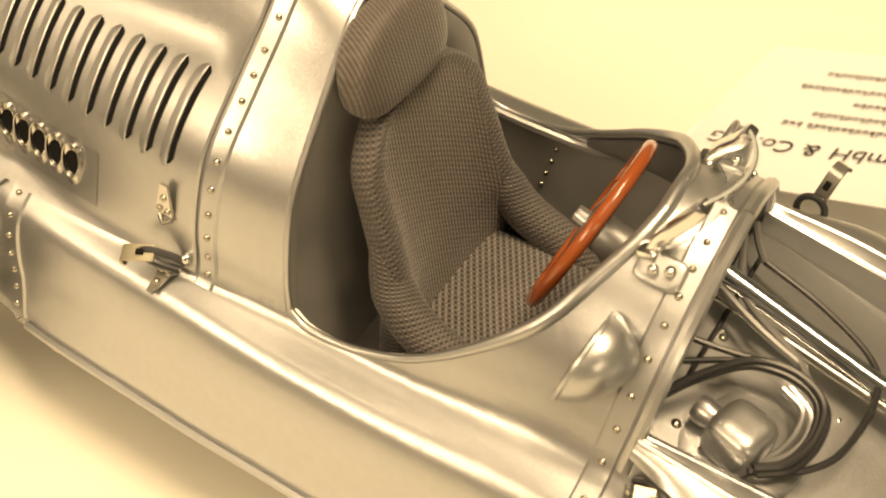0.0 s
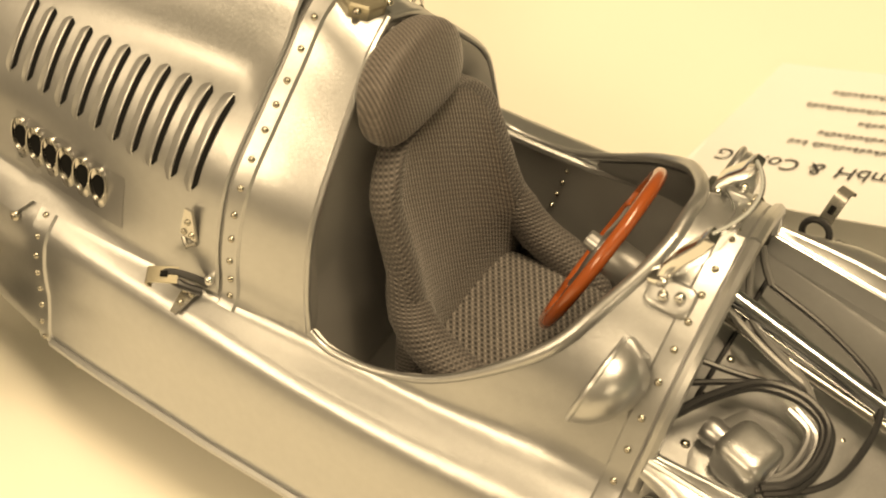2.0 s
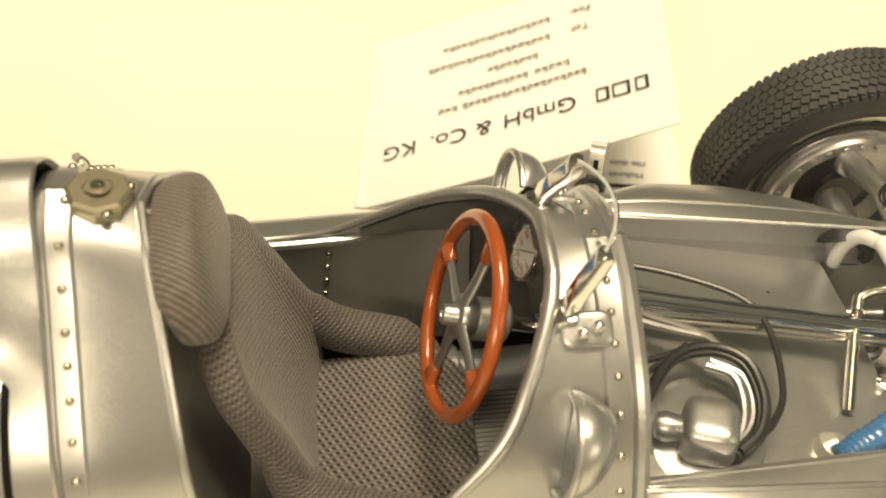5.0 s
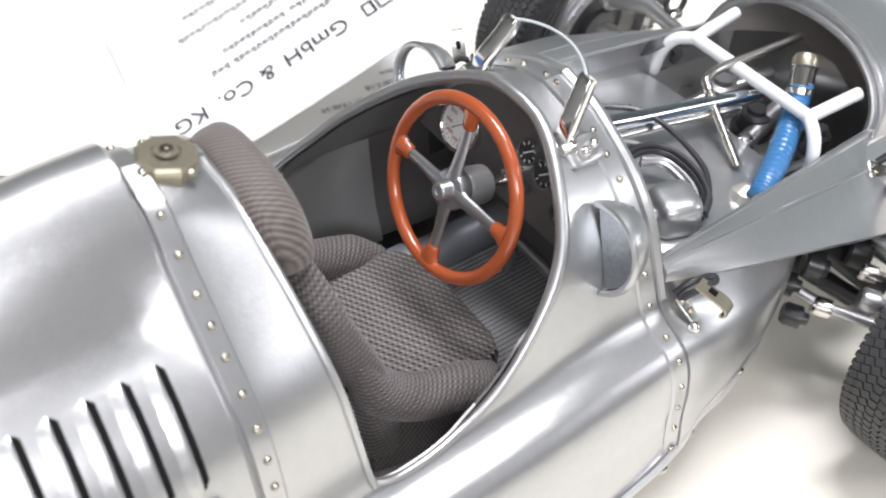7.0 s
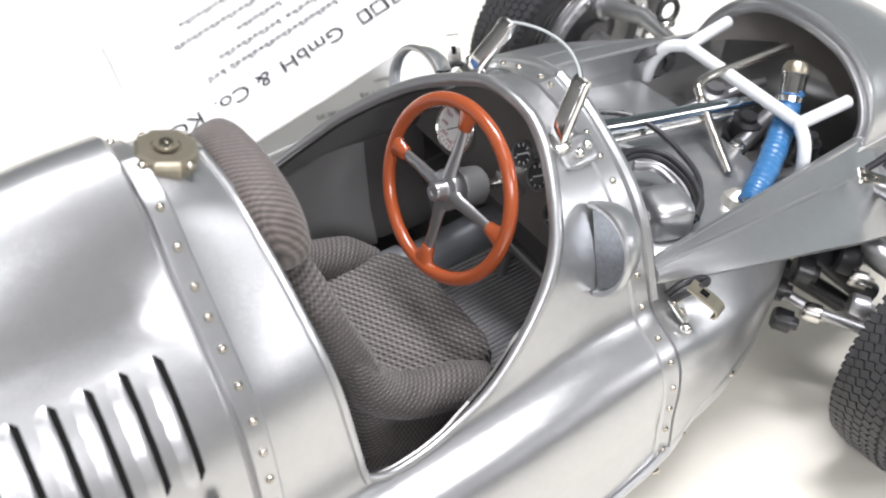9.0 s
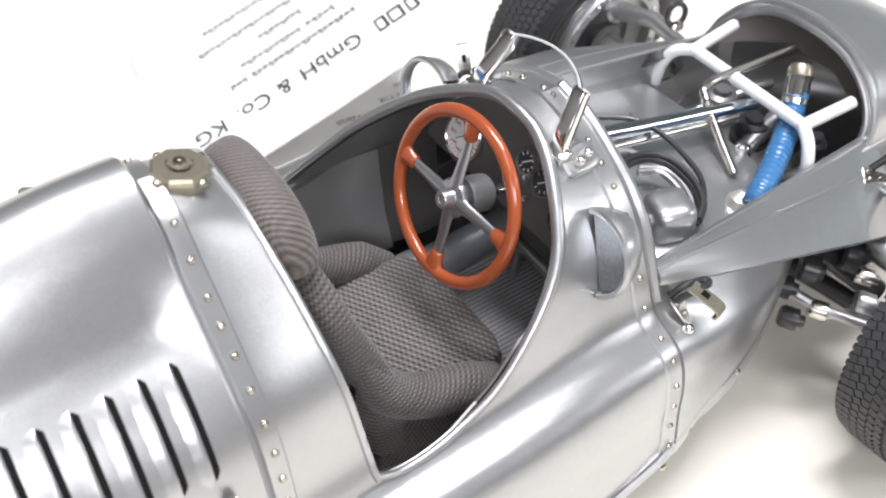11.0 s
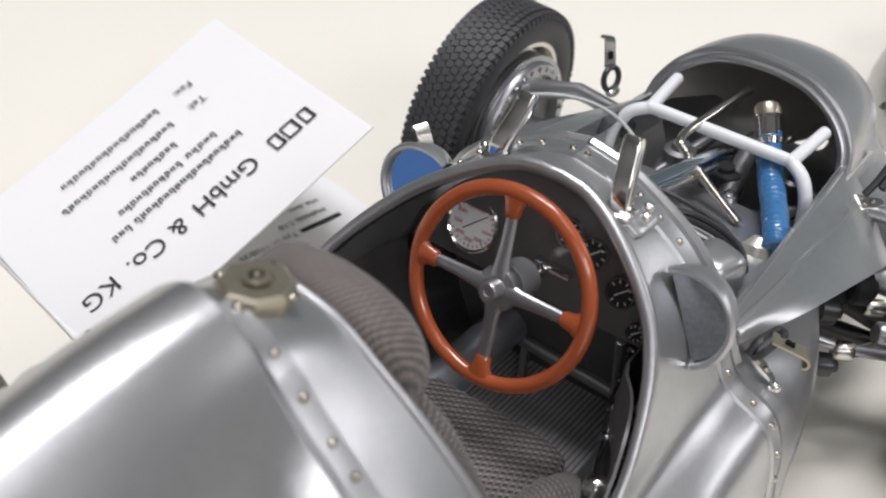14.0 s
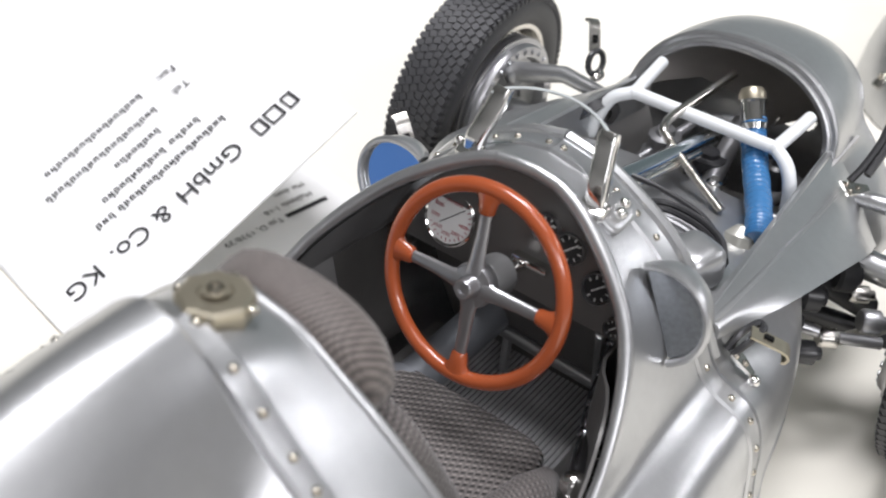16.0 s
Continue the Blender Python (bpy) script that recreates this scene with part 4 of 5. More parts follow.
part("nose_inside", sheet([[Vector((p[0] + 0.5, p[1] * f, 20 + (p[2] - 20) * f)) if x == 0 else Vector((p[0] + x, p[1] * f, 22 + (p[2] - 22) * f)) for p in hoop] for x, f in ((0, 0.985), (6, 0.9), (14, 0.72), (20, 0.3), (20.5, 0.01))]), NOSEIN, car, "dark inside of the nose")

# white brace
JL, JR = Vector((48.4, 9.7, 36.6)), Vector((48.4, -9.7, 36.6))
brace = thing("nose_brace", "white painted tube brace across the nose opening", "brace")
part("cross_tube", tube([JL, JR], 0.85, 12), WHITE, brace)
for s, j in ((1, JL), (-1, JR)):
    part("rear_leg", tube(spline([j, j + Vector((-1.2, s * 2.2, -1.0)), j + Vector((-1.9, s * 3.5, -3.6)), j + Vector((-2.1, s * 3.9, -7))], 12), 0.85, 12), WHITE, brace)
    part("front_leg", tube([j, j + Vector((8.4, s * 0.7, 0.6))], 0.85, 12), WHITE, brace)
    part("knuckle", pillow(j, (1.9, 1.85, 1.8), None, 2.2, 12, 8), WHITE, brace)

# blue hose with its metal end
hose = thing("blue_hose", "blue ribbed hose with a metal clamp", "hose")
pts = spline([(35.6, -14.2, 32.6), (38, -13.2, 33.2), (43, -10.7, 33.2), (47.6, -8.2, 33.4), (50.8, -6.2, 34.7), (52.8, -4.8, 36.6)], 112)
part("hose", tube(pts, [1.5 + 0.13 * abs(math.sin(k * 0.785)) + 0.04 * math.sin(k * 0.37) for k in range(112)], 18), BLUE, hose, "blue hose")
d = Vector((0.5, 0.45, 0.75)).normalized()
tip = Vector((52.2, -5.2, 35.9))
part("clamp", turned([(-0.4, 0), (-0.4, 1.8), (0.3, 1.85), (0.5, 1.6), (3.0, 1.6), (3.1, 1.75), (3.3, 1.75)], tip, d, 24), CHROME, hose, "polished metal hose end")
part("cap", turned([(3.3, 1.7), (4.2, 1.65), (4.8, 1.3), (5.0, 0.7), (5.0, 0)], tip, d, 24), BRASS, hose, "dull grey-brown cap of the hose end")
part("spout", turned([(-1.5, 0), (-1.5, 1.9), (0.5, 1.8), (1.6, 0.8), (1.6, 0)], (35.8, -12.2, 31.6), (0.5, 0.1, 1), 16), PALEMETAL, car, "pale metal funnel under the hose")

# bent pipe with a coiled spring
coil = thing("spring_pipe", "bent steel pipe with a coiled spring", "pipe")
KNEE = Vector((43.2, 2.6, 36.7))
LOW = Vector((39.0, -8.2, 31.8))
bend = [Vector(p) for p in spline([(59, 1.2, 38.0), (52, 2.2, 37.4), (46, 3.0, 36.9), tuple(KNEE), (42.4, 1.5, 36.1), (40.8, -3, 34), tuple(LOW)], 120)]
first = next(k for k, p in enumerate(bend) if p.y < 1.2 and p.x < 43.5)
leg = bend[first:]
part("pipe", tube(bend, [0.6] * first + [0.42] * len(leg), 12), STEEL, coil)
turns = []
for k in range(205):
    q = k / 204 * (len(leg) - 1.001)
    turns.append(leg[int(q)].lerp(leg[int(q) + 1], q - int(q)))
part("spring", tube(turns, [0.52 + 0.13 * math.cos(k * math.pi / 3) for k in range(205)], 12), STEEL, coil, "fine coiled spring on the pipe")

# steering rod, cables
part("steering_rod", tube([(13, 3.6, 39.6), (30, 1.5, 36.6), (50, -1.0, 33.8)], 1.05, 14), CHROMEBLUE, car, "polished steering rod along the nose")
part("second_rod", tube([(14, 2.0, 37.6), (34, 0, 35.0), (46, -1.4, 33.4)], 0.55, 10), STEEL, car)
cables = thing("cable_bundle", "loop of black and grey cables beside the reservoir", "cables")


def cable(pts, r, mat, name="cable"):
    part(name, tube(spline(pts, 60), r, 8), mat, cables)


LOOP = [(14.6, -13.2, 38.4), (17.2, -8.6, 38.2), (20.7, -4.4, 38), (24.8, -3.4, 37.8), (28.2, -5.4, 37.4), (28.7, -9.3, 37), (27.4, -12.8, 36.6), (25.0, -14.6, 36.2)]
for k, (dx, dz, r, m) in enumerate(((0, 0, 0.46, BLACK), (-0.75, 0.15, 0.42, BLACK), (-0.4, 0.7, 0.4, BLACK))):
    cable([(p[0] + dx * (1 if i > 3 else 0.3), p[1] + dx * (1.0 if i < 4 else 0.2), p[2] + dz) for i, p in enumerate(LOOP)], r, m)
for k in range(2):
    cable([(24.6 - 0.6 * k, -4.6 - 0.5 * k, 37.2), (27.2 - 0.8 * k, -6.3, 36.9), (27.6 - 0.9 * k, -9.0, 36.6), (26.6 - 0.7 * k, -11.8, 36.3), (24.6, -13.6 + 0.4 * k, 36)], 0.42, STEELGREY)
cable([(14.2, -5.4, 38.4), (17.0, -4.9, 38.2), (20.2, -4.1, 38.0), (23.8, -3.0, 37.8), (26.2, -3.6, 37.6)], 0.34, BLACK)
cable([(14.5, -8.5, 38.2), (18.4, -5.6, 38), (22.6, -3.0, 38)], 0.32, BLACK)
cable([(14.3, 8.6, 40.4), (15.2, 6.4, 39.2), (16.6, 3.0, 38.6), (19.2, 0.8, 38.4), (23.8, -1.6, 38.2), (26.2, -3.9, 37.8)], 0.42, GREYCABLE)
cable([(14.2, 2.0, 39), (18.6, -0.2, 38.6), (22.0, -1.4, 38.2), (25.2, -2.4, 38)], 0.42, GREYCABLE)
cable([(14.6, 11.8, 39.6), (15.8, 10.4, 38.4), (17.2, 9.2, 37.4)], 0.45, GREYCABLE)
cable([(17.2, 9.2, 37.4), (24.2, 7.0, 37), (30.4, 3.3, 36.8), (32.0, -1.2, 36.6), (31.0, -8.1, 36.4), (28.9, -11.6, 36.2), (26.4, -13.4, 36)], 0.36, BLACK)

# reservoir with its dome
res = thing("reservoir", "silver domed fluid reservoir in the nose tray", "reservoir")
part("pan", turned([(0, 6.6), (0.5, 6.4), (0.9, 5.6), (1.0, 4.6), (1.2, 3.0), (1.8, 0)], (22.3, -10.4, 33.6), (0, 0, 1), 32), SILVER, res)
part("block", pillow((22.4, -12.2, 36.6), (5.4, 5.6, 5.2), axes((0.93, -0.33, 0.05)), 4, 36, 26), SILVER, res)
part("coupling", turned([(-1.2, 0), (-1.2, 1.2), (-0.4, 1.5), (0.6, 1.3), (1.6, 1.2), (1.6, 0)], (18.9, -11.0, 36.2), (1, -0.25, 0), 20), STEELGREY, res)
for p in ((17.3, 16.8, 33.7), (16.9, 12.2, 34.4), (17.0, 6.3, 34.8), (16.9, -0.8, 35.0), (16.2, -6.6, 34.9), (16.8, -12.5, 34.5), (33, 15.0, 31.2), (30, -2, 32.6), (36, 8, 31.4)):
    rivet(p, (0, 0, 1), car, 1.5)
part("stay", tube([(16.5, 11.4, 35.6), (15.8, -7.9, 36)], 0.28, 6), BLACK, car)

# workings seen past the brace
for p, r, h, m in (((44.7, -4.6, 29.2), 1.0, 2.6, CHROME), ((46, 2.5, 28), 1.6, 3, STEELGREY), ((52, 6, 26), 2.2, 5, STEELGREY), ((54, -9, 26), 1.6, 6, BLACK), ((51, -1, 27), 2.2, 4, BLACK)):
    part("fitting", turned([(0, 0), (0, r * 1.3), (h * 0.25, r * 1.3), (h * 0.3, r), (h * 0.8, r), (h * 0.85, r * 0.6), (h, r * 0.55), (h, 0)], p, (0, 0, 1), 16), m, car)
for a, b, r in (((46, 8, 27), (60, 4, 30), 0.8), ((43, -8, 27), (58, -11, 27), 0.9), ((47, -3, 28), (60, -1, 31), 1.3), ((42, 12, 27), (50, -12, 26), 0.8)):
    part("pipe_run", tube([a, b], r, 10), STEELGREY, car)
part("vent_ring", turned([(-0.5, 2.4), (-0.7, 3.6), (0.6, 3.8), (0.8, 2.6)], (47, 14.2, 31.5), (0.35, 0.85, 0.4), 24), BLACK, car)

# windscreen on two brackets
screen = thing("windscreen", "small clear windscreen held by two chrome brackets", "windscreen")
rows = []
for q in np.linspace(-1, 1, 25):
    y = 6.6 * q
    fwd = 2.6 * (1 - q * q)
    top = 4.4 + 1.0 * math.sqrt(max(0, 1 - q * q))
    rows.append([(9.6 + fwd, y, 50.2 - 0.02 * y * y), (10.1 + fwd, y, 52.5), (10.8 + fwd, y, 50.2 + top)])
part("pane", sheet(rows, 0.3), GLASS, screen, "clear plastic pane")
bpy.data.objects["pane"].visible_shadow = False
part("pane_edge", tube([Vector(r[2]) for r in rows], 0.17, 6), EDGE, screen, "bright upper edge")
for s in (-1, 1):
    rows = []
    for x, y, z, wide, deep in ((8.6, 7.0, 48.0, 0.95, 0.65), (8.9, 6.9, 49.4, 0.95, 0.65), (9.1, 6.75, 50.6, 1.0, 0.65), (9.9, 6.4, 52.0, 1.0, 0.6), (11.0, 6.0, 53.6, 1.0, 0.6), (11.5, 5.85, 54.8, 0.95, 0.6), (11.7, 5.8, 55.1, 0.85, 0.45)):
        c = Vector((x, s * y, z))
        rows.append([c + Vector((deep * math.copysign(abs(math.cos(a)) ** 0.35, math.cos(a)), wide * math.copysign(abs(math.sin(a)) ** 0.35, math.sin(a)), -0.3 * math.cos(a))) for a in np.linspace(0, 2 * math.pi, 25)[:-1]])
    bm = sheet(rows, closed=True)
    bmesh.ops.holes_fill(bm, edges=bm.edges)
    part("bracket", bm, CHROME, screen, "chrome windscreen bracket")
    part("clip", box((8.5, s * 6.9, 48.9), (1.9, 2.8, 1.0), axes((1, 0, 0.25)), 0.25), CHROME, screen, "chrome clip at the bracket's foot")
    foot = on_body(10.2, s_at(10.2, 47.8), s, 0.3)
    part("foot", pillow(foot, (4.6, 3.2, 1.0), axes((1, 0, 0), on_body(10.2, s_at(10.2, 47.8), s, 2) - foot), 5), SILVER, screen)
    for dx, dy in ((0.9, 0.4), (-0.5, 0.9)):
        p = foot + Vector((dx, s * dy, 0.9 - 0.25 * dy))
        part("bolt", pillow(p, (1.15, 1.15, 1.15), None, 2.2, 12, 8), CHROME, screen)

# mirrors on the flanks
for s in (-1, 1):
    mirror = thing("wing_mirror", "half-round wing mirror with a silver shell", "mirror", group="wing mirrors")
    a = Vector((8.4, s * 12.9, 45.4))
    b = Vector((6.6, s * 17.6, 37.6))
    mid = a.lerp(b, 0.5)
    along = (b - a) / 2
    out = Vector((0.5 if s > 0 else 0.15, s * 4.4, 2.6))
    fwd = Vector((4.2, 0, 0.4))
    rows = []
    for i in range(9):
        q = i / 8 * math.pi / 2
        row = []
        for j in range(21):
            w = math.pi * j / 20
            row.append(mid + along * math.cos(w) * (math.cos(q) * 0.25 + 0.75) + out * math.sin(w) * math.cos(q) * 1.0 + fwd * math.sin(q) * (0.3 + 0.7 * math.sin(w)))
        rows.append(row)
    part("shell", sheet(rows, 0.25), SILVER, mirror)
    rows = [[mid + along * math.cos(w) * k * 0.93 + out * math.sin(w) * k * 0.93 + fwd * 0.1 for w in np.linspace(0, math.pi, 21)] for k in (0.02, 0.5, 1)]
    part("glass", sheet(rows, 0.1), MIRROR if s > 0 else GREYGLASS, mirror, "mirror glass")
    part("frame", tube([mid + along * math.cos(w) + out * math.sin(w) for w in np.linspace(0, math.pi, 25)] , 0.38, 8), SILVER, mirror)

# straps with hooks
def hook_plate(p, d, up, length, width, mat, parent):
    """A bent metal tongue: flat, then rolled over at its end."""
    d, up = Vector(d).normalized(), Vector(up).normalized()
    w = d.cross(up).normalized()
    line = [(0, 0), (length * 0.35, 0.05), (length * 0.7, 0.1), (length * 0.9, 0.0), (length, -0.45), (length * 0.97, -1.1), (length * 0.88, -1.3)]
    rows = [[Vector(p) + d * a + up * b - w * width / 2, Vector(p) + d * a + up * b, Vector(p) + d * a + up * b + w * width / 2] for a, b in line]
    part("hook", sheet(rows, 0.25), mat, parent, "bent metal hook")
    # solid black block on the plate, standing in for the hole's dark
    part("hole", box(Vector(p) + d * length * 0.4 + up * 0.1, (length * 0.22, width * 0.3, 0.5), axes(d, up)), DARK, parent)


def base_plate(p, along, normal, parent, size=1.0):
    along, normal = Vector(along).normalized(), Vector(normal).normalized()
    w = along.cross(normal).normalized()
    pts = [along * -1.5 + w * 1.1, along * -1.5 - w * 1.1, along * 2.4 - w * 0.45, along * 2.4 + w * 0.45]
    bm = bmesh.new()
    low = [bm.verts.new(Vector(p) + v * size) for v in pts]
    top = [bm.verts.new(Vector(p) + v * size + normal * 0.35) for v in pts]
    bm.faces.new(low)
    bm.faces.new(top)
    for k in range(4):
        bm.faces.new((low[k], low[(k + 1) % 4], top[(k + 1) % 4], top[k]))
    part("base_plate", bm, STEEL, parent, smooth=False)
    for a, b in ((-0.9, 0.5), (-0.9, -0.5), (0.7, 0)):
        q = Vector(p) + (along * a + w * b) * size + normal * 0.35
        rivet(q, normal, parent, 1.0)


def ring(p, normal, r, tube_r, parent):
    n = Vector(normal).normalized()
    u = n.orthogonal().normalized()
    w = n.cross(u)
    pts = [Vector(p) + r * (math.cos(a) * u + math.sin(a) * w) for a in np.linspace(0, 2 * math.pi, 33)]
    part("rubber_ring", tube(pts, tube_r, 8, caps=False), BLACK, parent, "black rubber ring")


# right front strap
st = thing("bonnet_strap", "open bonnet strap with a black loop and a brass hook", "strap", group="bonnet straps")
part("loop", tube(spline([(16.0, -19.8, 33.8), (17.2, -20.3, 35.2), (19.2, -21.0, 35.6), (20.2, -21.3, 35.0), (18.6, -22.0, 35.8), (16.8, -21.4, 35.0), (15.9, -20.6, 33.6)], 30), 0.42, 8), BLACK, st)
hook_plate((17.2, -21.4, 36.3), (0.3, -0.9, -0.3), (0.15, -0.2, 1), 4.3, 1.9, BRASS, st)
base_plate((16.4, -21.2, 32.9), (0.12, -0.72, -0.7), (0.1, -0.66, 0.74), st, 0.85)
part("stud", pillow((16.2, -23.2, 31.4), (1.3, 1.3, 1.3), None, 2.1, 14, 10), CHROME, st)
# right rear strap
st = thing("bonnet_strap", "open bonnet strap with a black loop and a brass hook", "strap", group="bonnet straps")
part("loop", tube(spline([(-34.6, -21.4, 32.6), (-36, -21.9, 33.3), (-38, -22.8, 33.8), (-38.8, -23.4, 33.6), (-37, -23.2, 32.9), (-35, -22.2, 32.0)], 30), 0.45, 8), BLACK, st)
hook_plate((-37.4, -22.9, 33.9), (-0.9, -0.5, -0.05), (0, -0.3, 1), 3.6, 1.9, BRASS, st)
base_plate((-36.7, -23.1, 30.6), (-0.1, -0.9, -0.42), (0, -0.45, 0.9), st, 0.85)
part("stud", pillow((-34.6, -21.2, 33.2), (1.3, 1.3, 1.3), None, 2.1, 14, 10), CHROME, st)
# catch plate on the engine cover
st = thing("strap_catch", "small riveted steel catch on the engine cover", "catch")
p = on_body(-37.2, s_at(-37.2, 39.2), -1, 0.75)
nrm = on_body(-37.2, s_at(-37.2, 39.2), -1, 1.75) - p
base_plate(p, (0.05, 0.1, 1), nrm, st)
part("lip", tube([p + Vector((-0.8, -0.3, -1.9)), p + Vector((0, -0.9, -2.3)), p + Vector((0.8, -0.3, -1.9))], 0.32, 8), STEEL, st)
# left straps standing up on rings
for p, hd in (((18.7, 21.8, 34.6), (0.15, 0.5, 0.85)), ((54.6, 18.8, 34.2), (0.55, 0.45, 0.75))):
    st = thing("bonnet_strap", "upright bonnet strap: black ring with a metal hook", "strap", group="bonnet straps")
    ring(Vector(p) + Vector((0, 0.3, 0.6)), (-0.15, -0.95, 0.2), 1.6, 0.42, st)
    hook_plate(Vector(p) + Vector((0.3, 0.8, 1.9)), hd, (-0.45, -0.85, 0.3), 4.6, 1.7, STEEL, st)
    part("foot", pillow(Vector(p) + Vector((0, -0.2, -1.2)), (2.4, 1.6, 1.2), None, 3, 12, 8), STEEL, st)
# left rear strap
st = thing("bonnet_strap", "upright bonnet strap: black ring with a metal hook", "strap", group="bonnet straps")
hook_plate((-36.4, 23.2, 37.2), (-0.1, 0.4, 0.9), (0.85, 0.35, -0.2), 5.6, 2.3, STEEL, st)
ring((-36.4, 22.2, 36.2), (0.9, 0.3, 0.2), 1.5, 0.45, st)
# strap at the right of the hoop
st = thing("bonnet_strap", "bonnet strap with a black loop beside the hoop", "strap", group="bonnet straps")
part("loop", tube(spline([(52.5, -18.2, 33.6), (54.5, -18.8, 35.0), (57.5, -19.2, 37.0), (60, -19.0, 38.0), (58, -20, 37.0), (54, -19.6, 34.2)], 24), 0.5, 8), BLACK, st)
base_plate((53.4, -18.6, 32.0), (0.8, -0.5, -0.2), (0, -0.4, 0.9), st)

# ---- wheels and suspension ----
def tyre_profile(r, w):
    return [(-w * .40, r * .70), (-w * .47, r * .74), (-w * .5, r * .80), (-w * .5, r * .87), (-w * .46, r * .93), (-w * .38, r * .965), (-w * .2, r * .977),
            (w * .2, r * .977), (w * .38, r * .965), (w * .46, r * .93), (w * .5, r * .87), (w * .5, r * .80), (w * .47, r * .74), (w * .40, r * .70), (0, r * .68)]


def build_wheel(r, w, steps):
    ob = thing("wheel", "black treaded tyre on a wire spoke wheel, standing on the table", "wheel", group="wheels of the car")
    part("tyre", turned(tyre_profile(r, w), (0, 0, 0), (0, 1, 0), 72, closed=True), RUBBER, ob, "black rubber tyre")
    bm = bmesh.new()
    for k in range(steps):
        for row, off in ((-0.39, 0.0), (-0.26, 0.5), (-0.13, 0.0), (0.0, 0.5), (0.13, 0.0), (0.26, 0.5), (0.39, 0.0)):
            a = 2 * math.pi * (k + off) / steps
            e = Vector((math.cos(a), 0, math.sin(a)))
            rr = r * (0.978 if abs(row) < 0.3 else 0.965)
            t = axes(e, (0, 1, 0)) @ Matrix.Rotation(radians(24 if row > 0 else -24 if row < 0 else 0), 3, "X")
            box(e * rr + Vector((0, row * w, 0)), (r * 0.022, 2 * math.pi * r / steps * 0.8, w * 0.118), t, bm=bm)
        for s in (-1, 1):
            a = 2 * math.pi * k / steps
            e = Vector((math.cos(a), 0, math.sin(a)))
            box(e * r * 0.938 + Vector((0, s * w * 0.462, 0)), (r * 0.045, 2 * math.pi * r / steps * 0.55, w * 0.05), axes(e, (0, 1, 0)), bm=bm)
    tagged(part("tread", bm, RUBBER, ob, "blocks of the tread", smooth=False), kind="stuff")
    part("rim", turned([(-w * .43, r * .73), (-w * .43, r * .68), (-w * .36, r * .66), (-w * .2, r * .615), (w * .2, r * .615), (w * .36, r * .66), (w * .43, r * .68), (w * .43, r * .73)], (0, 0, 0), (0, 1, 0), 64), STEEL, ob, "bright metal rim")
    for k in range(36):
        a, b = 2 * math.pi * k / 36, 2 * math.pi * (k + (2.4 if k % 2 else -2.4)) / 36
        s = -1 if k % 4 < 2 else 1
        part("spoke", tube([(r * .17 * math.cos(b), s * w * .34, r * .17 * math.sin(b)), (r * .62 * math.cos(a), s * w * .08, r * .62 * math.sin(a))], 0.16, 5), STEEL, ob)
    part("hub", turned([(-w * .5, 0), (-w * .5, r * .10), (-w * .42, r * .18), (w * .42, r * .18), (w * .55, r * .09), (w * .55, 0)], (0, 0, 0), (0, 1, 0), 24), STEEL, ob)
    return ob


def drum(p, r, side):
    ob = thing("brake_drum", "finned metal brake drum inside the wheel", "brake drum", group="brake drums")
    prof = [(0, 0), (0, r * 0.9)]
    for k in range(5):
        prof += [(0.2 + k * 0.85, r), (0.5 + k * 0.85, r), (0.55 + k * 0.85, r * 0.93), (0.95 + k * 0.85, r * 0.93)]
    prof += [(4.9, r * 0.9), (4.9, r * 0.77), (3.2, r * 0.74), (2.2, r * 0.5)]
    part("shell", turned(prof, p, (0, -side, 0), 48), STEELGREY, ob)
    part("back_plate", turned([(2.0, r * 0.72), (2.3, r * 0.5), (2.8, r * 0.3), (3.6, r * 0.28), (3.6, 0)], p, (0, -side, 0), 32), DASHRIM, ob, "dark plate inside the drum")
    for k in range(28):
        a = 2 * math.pi * k / 28
        part("bolt", box(Vector(p) + Vector((math.cos(a) * r * 0.84, -side * 4.9, math.sin(a) * r * 0.84)), (0.7, 0.7, 0.7), Matrix.Rotation(-a, 3, "Y"), 0.12), STEELGREY, ob)


front = build_wheel(18.7, 9.2, 92)
front.matrix_world = pose(0.059, 0.0416, 0.0189, 6, 0, 2.4)
copy_thing(front, pose(0.0542, -0.0378, 0.0189, -6, 0, -2.4))
rear = build_wheel(21.6, 11.5, 98)
rear.matrix_world = pose(-0.0855, 0.0386, 0.0216)
copy_thing(rear, pose(-0.0855, -0.0386, 0.0216))
drum((58.6, 39.2, 18.7), 11.6, 1)
drum((53.9, -35.4, 18.7), 11.6, -1)

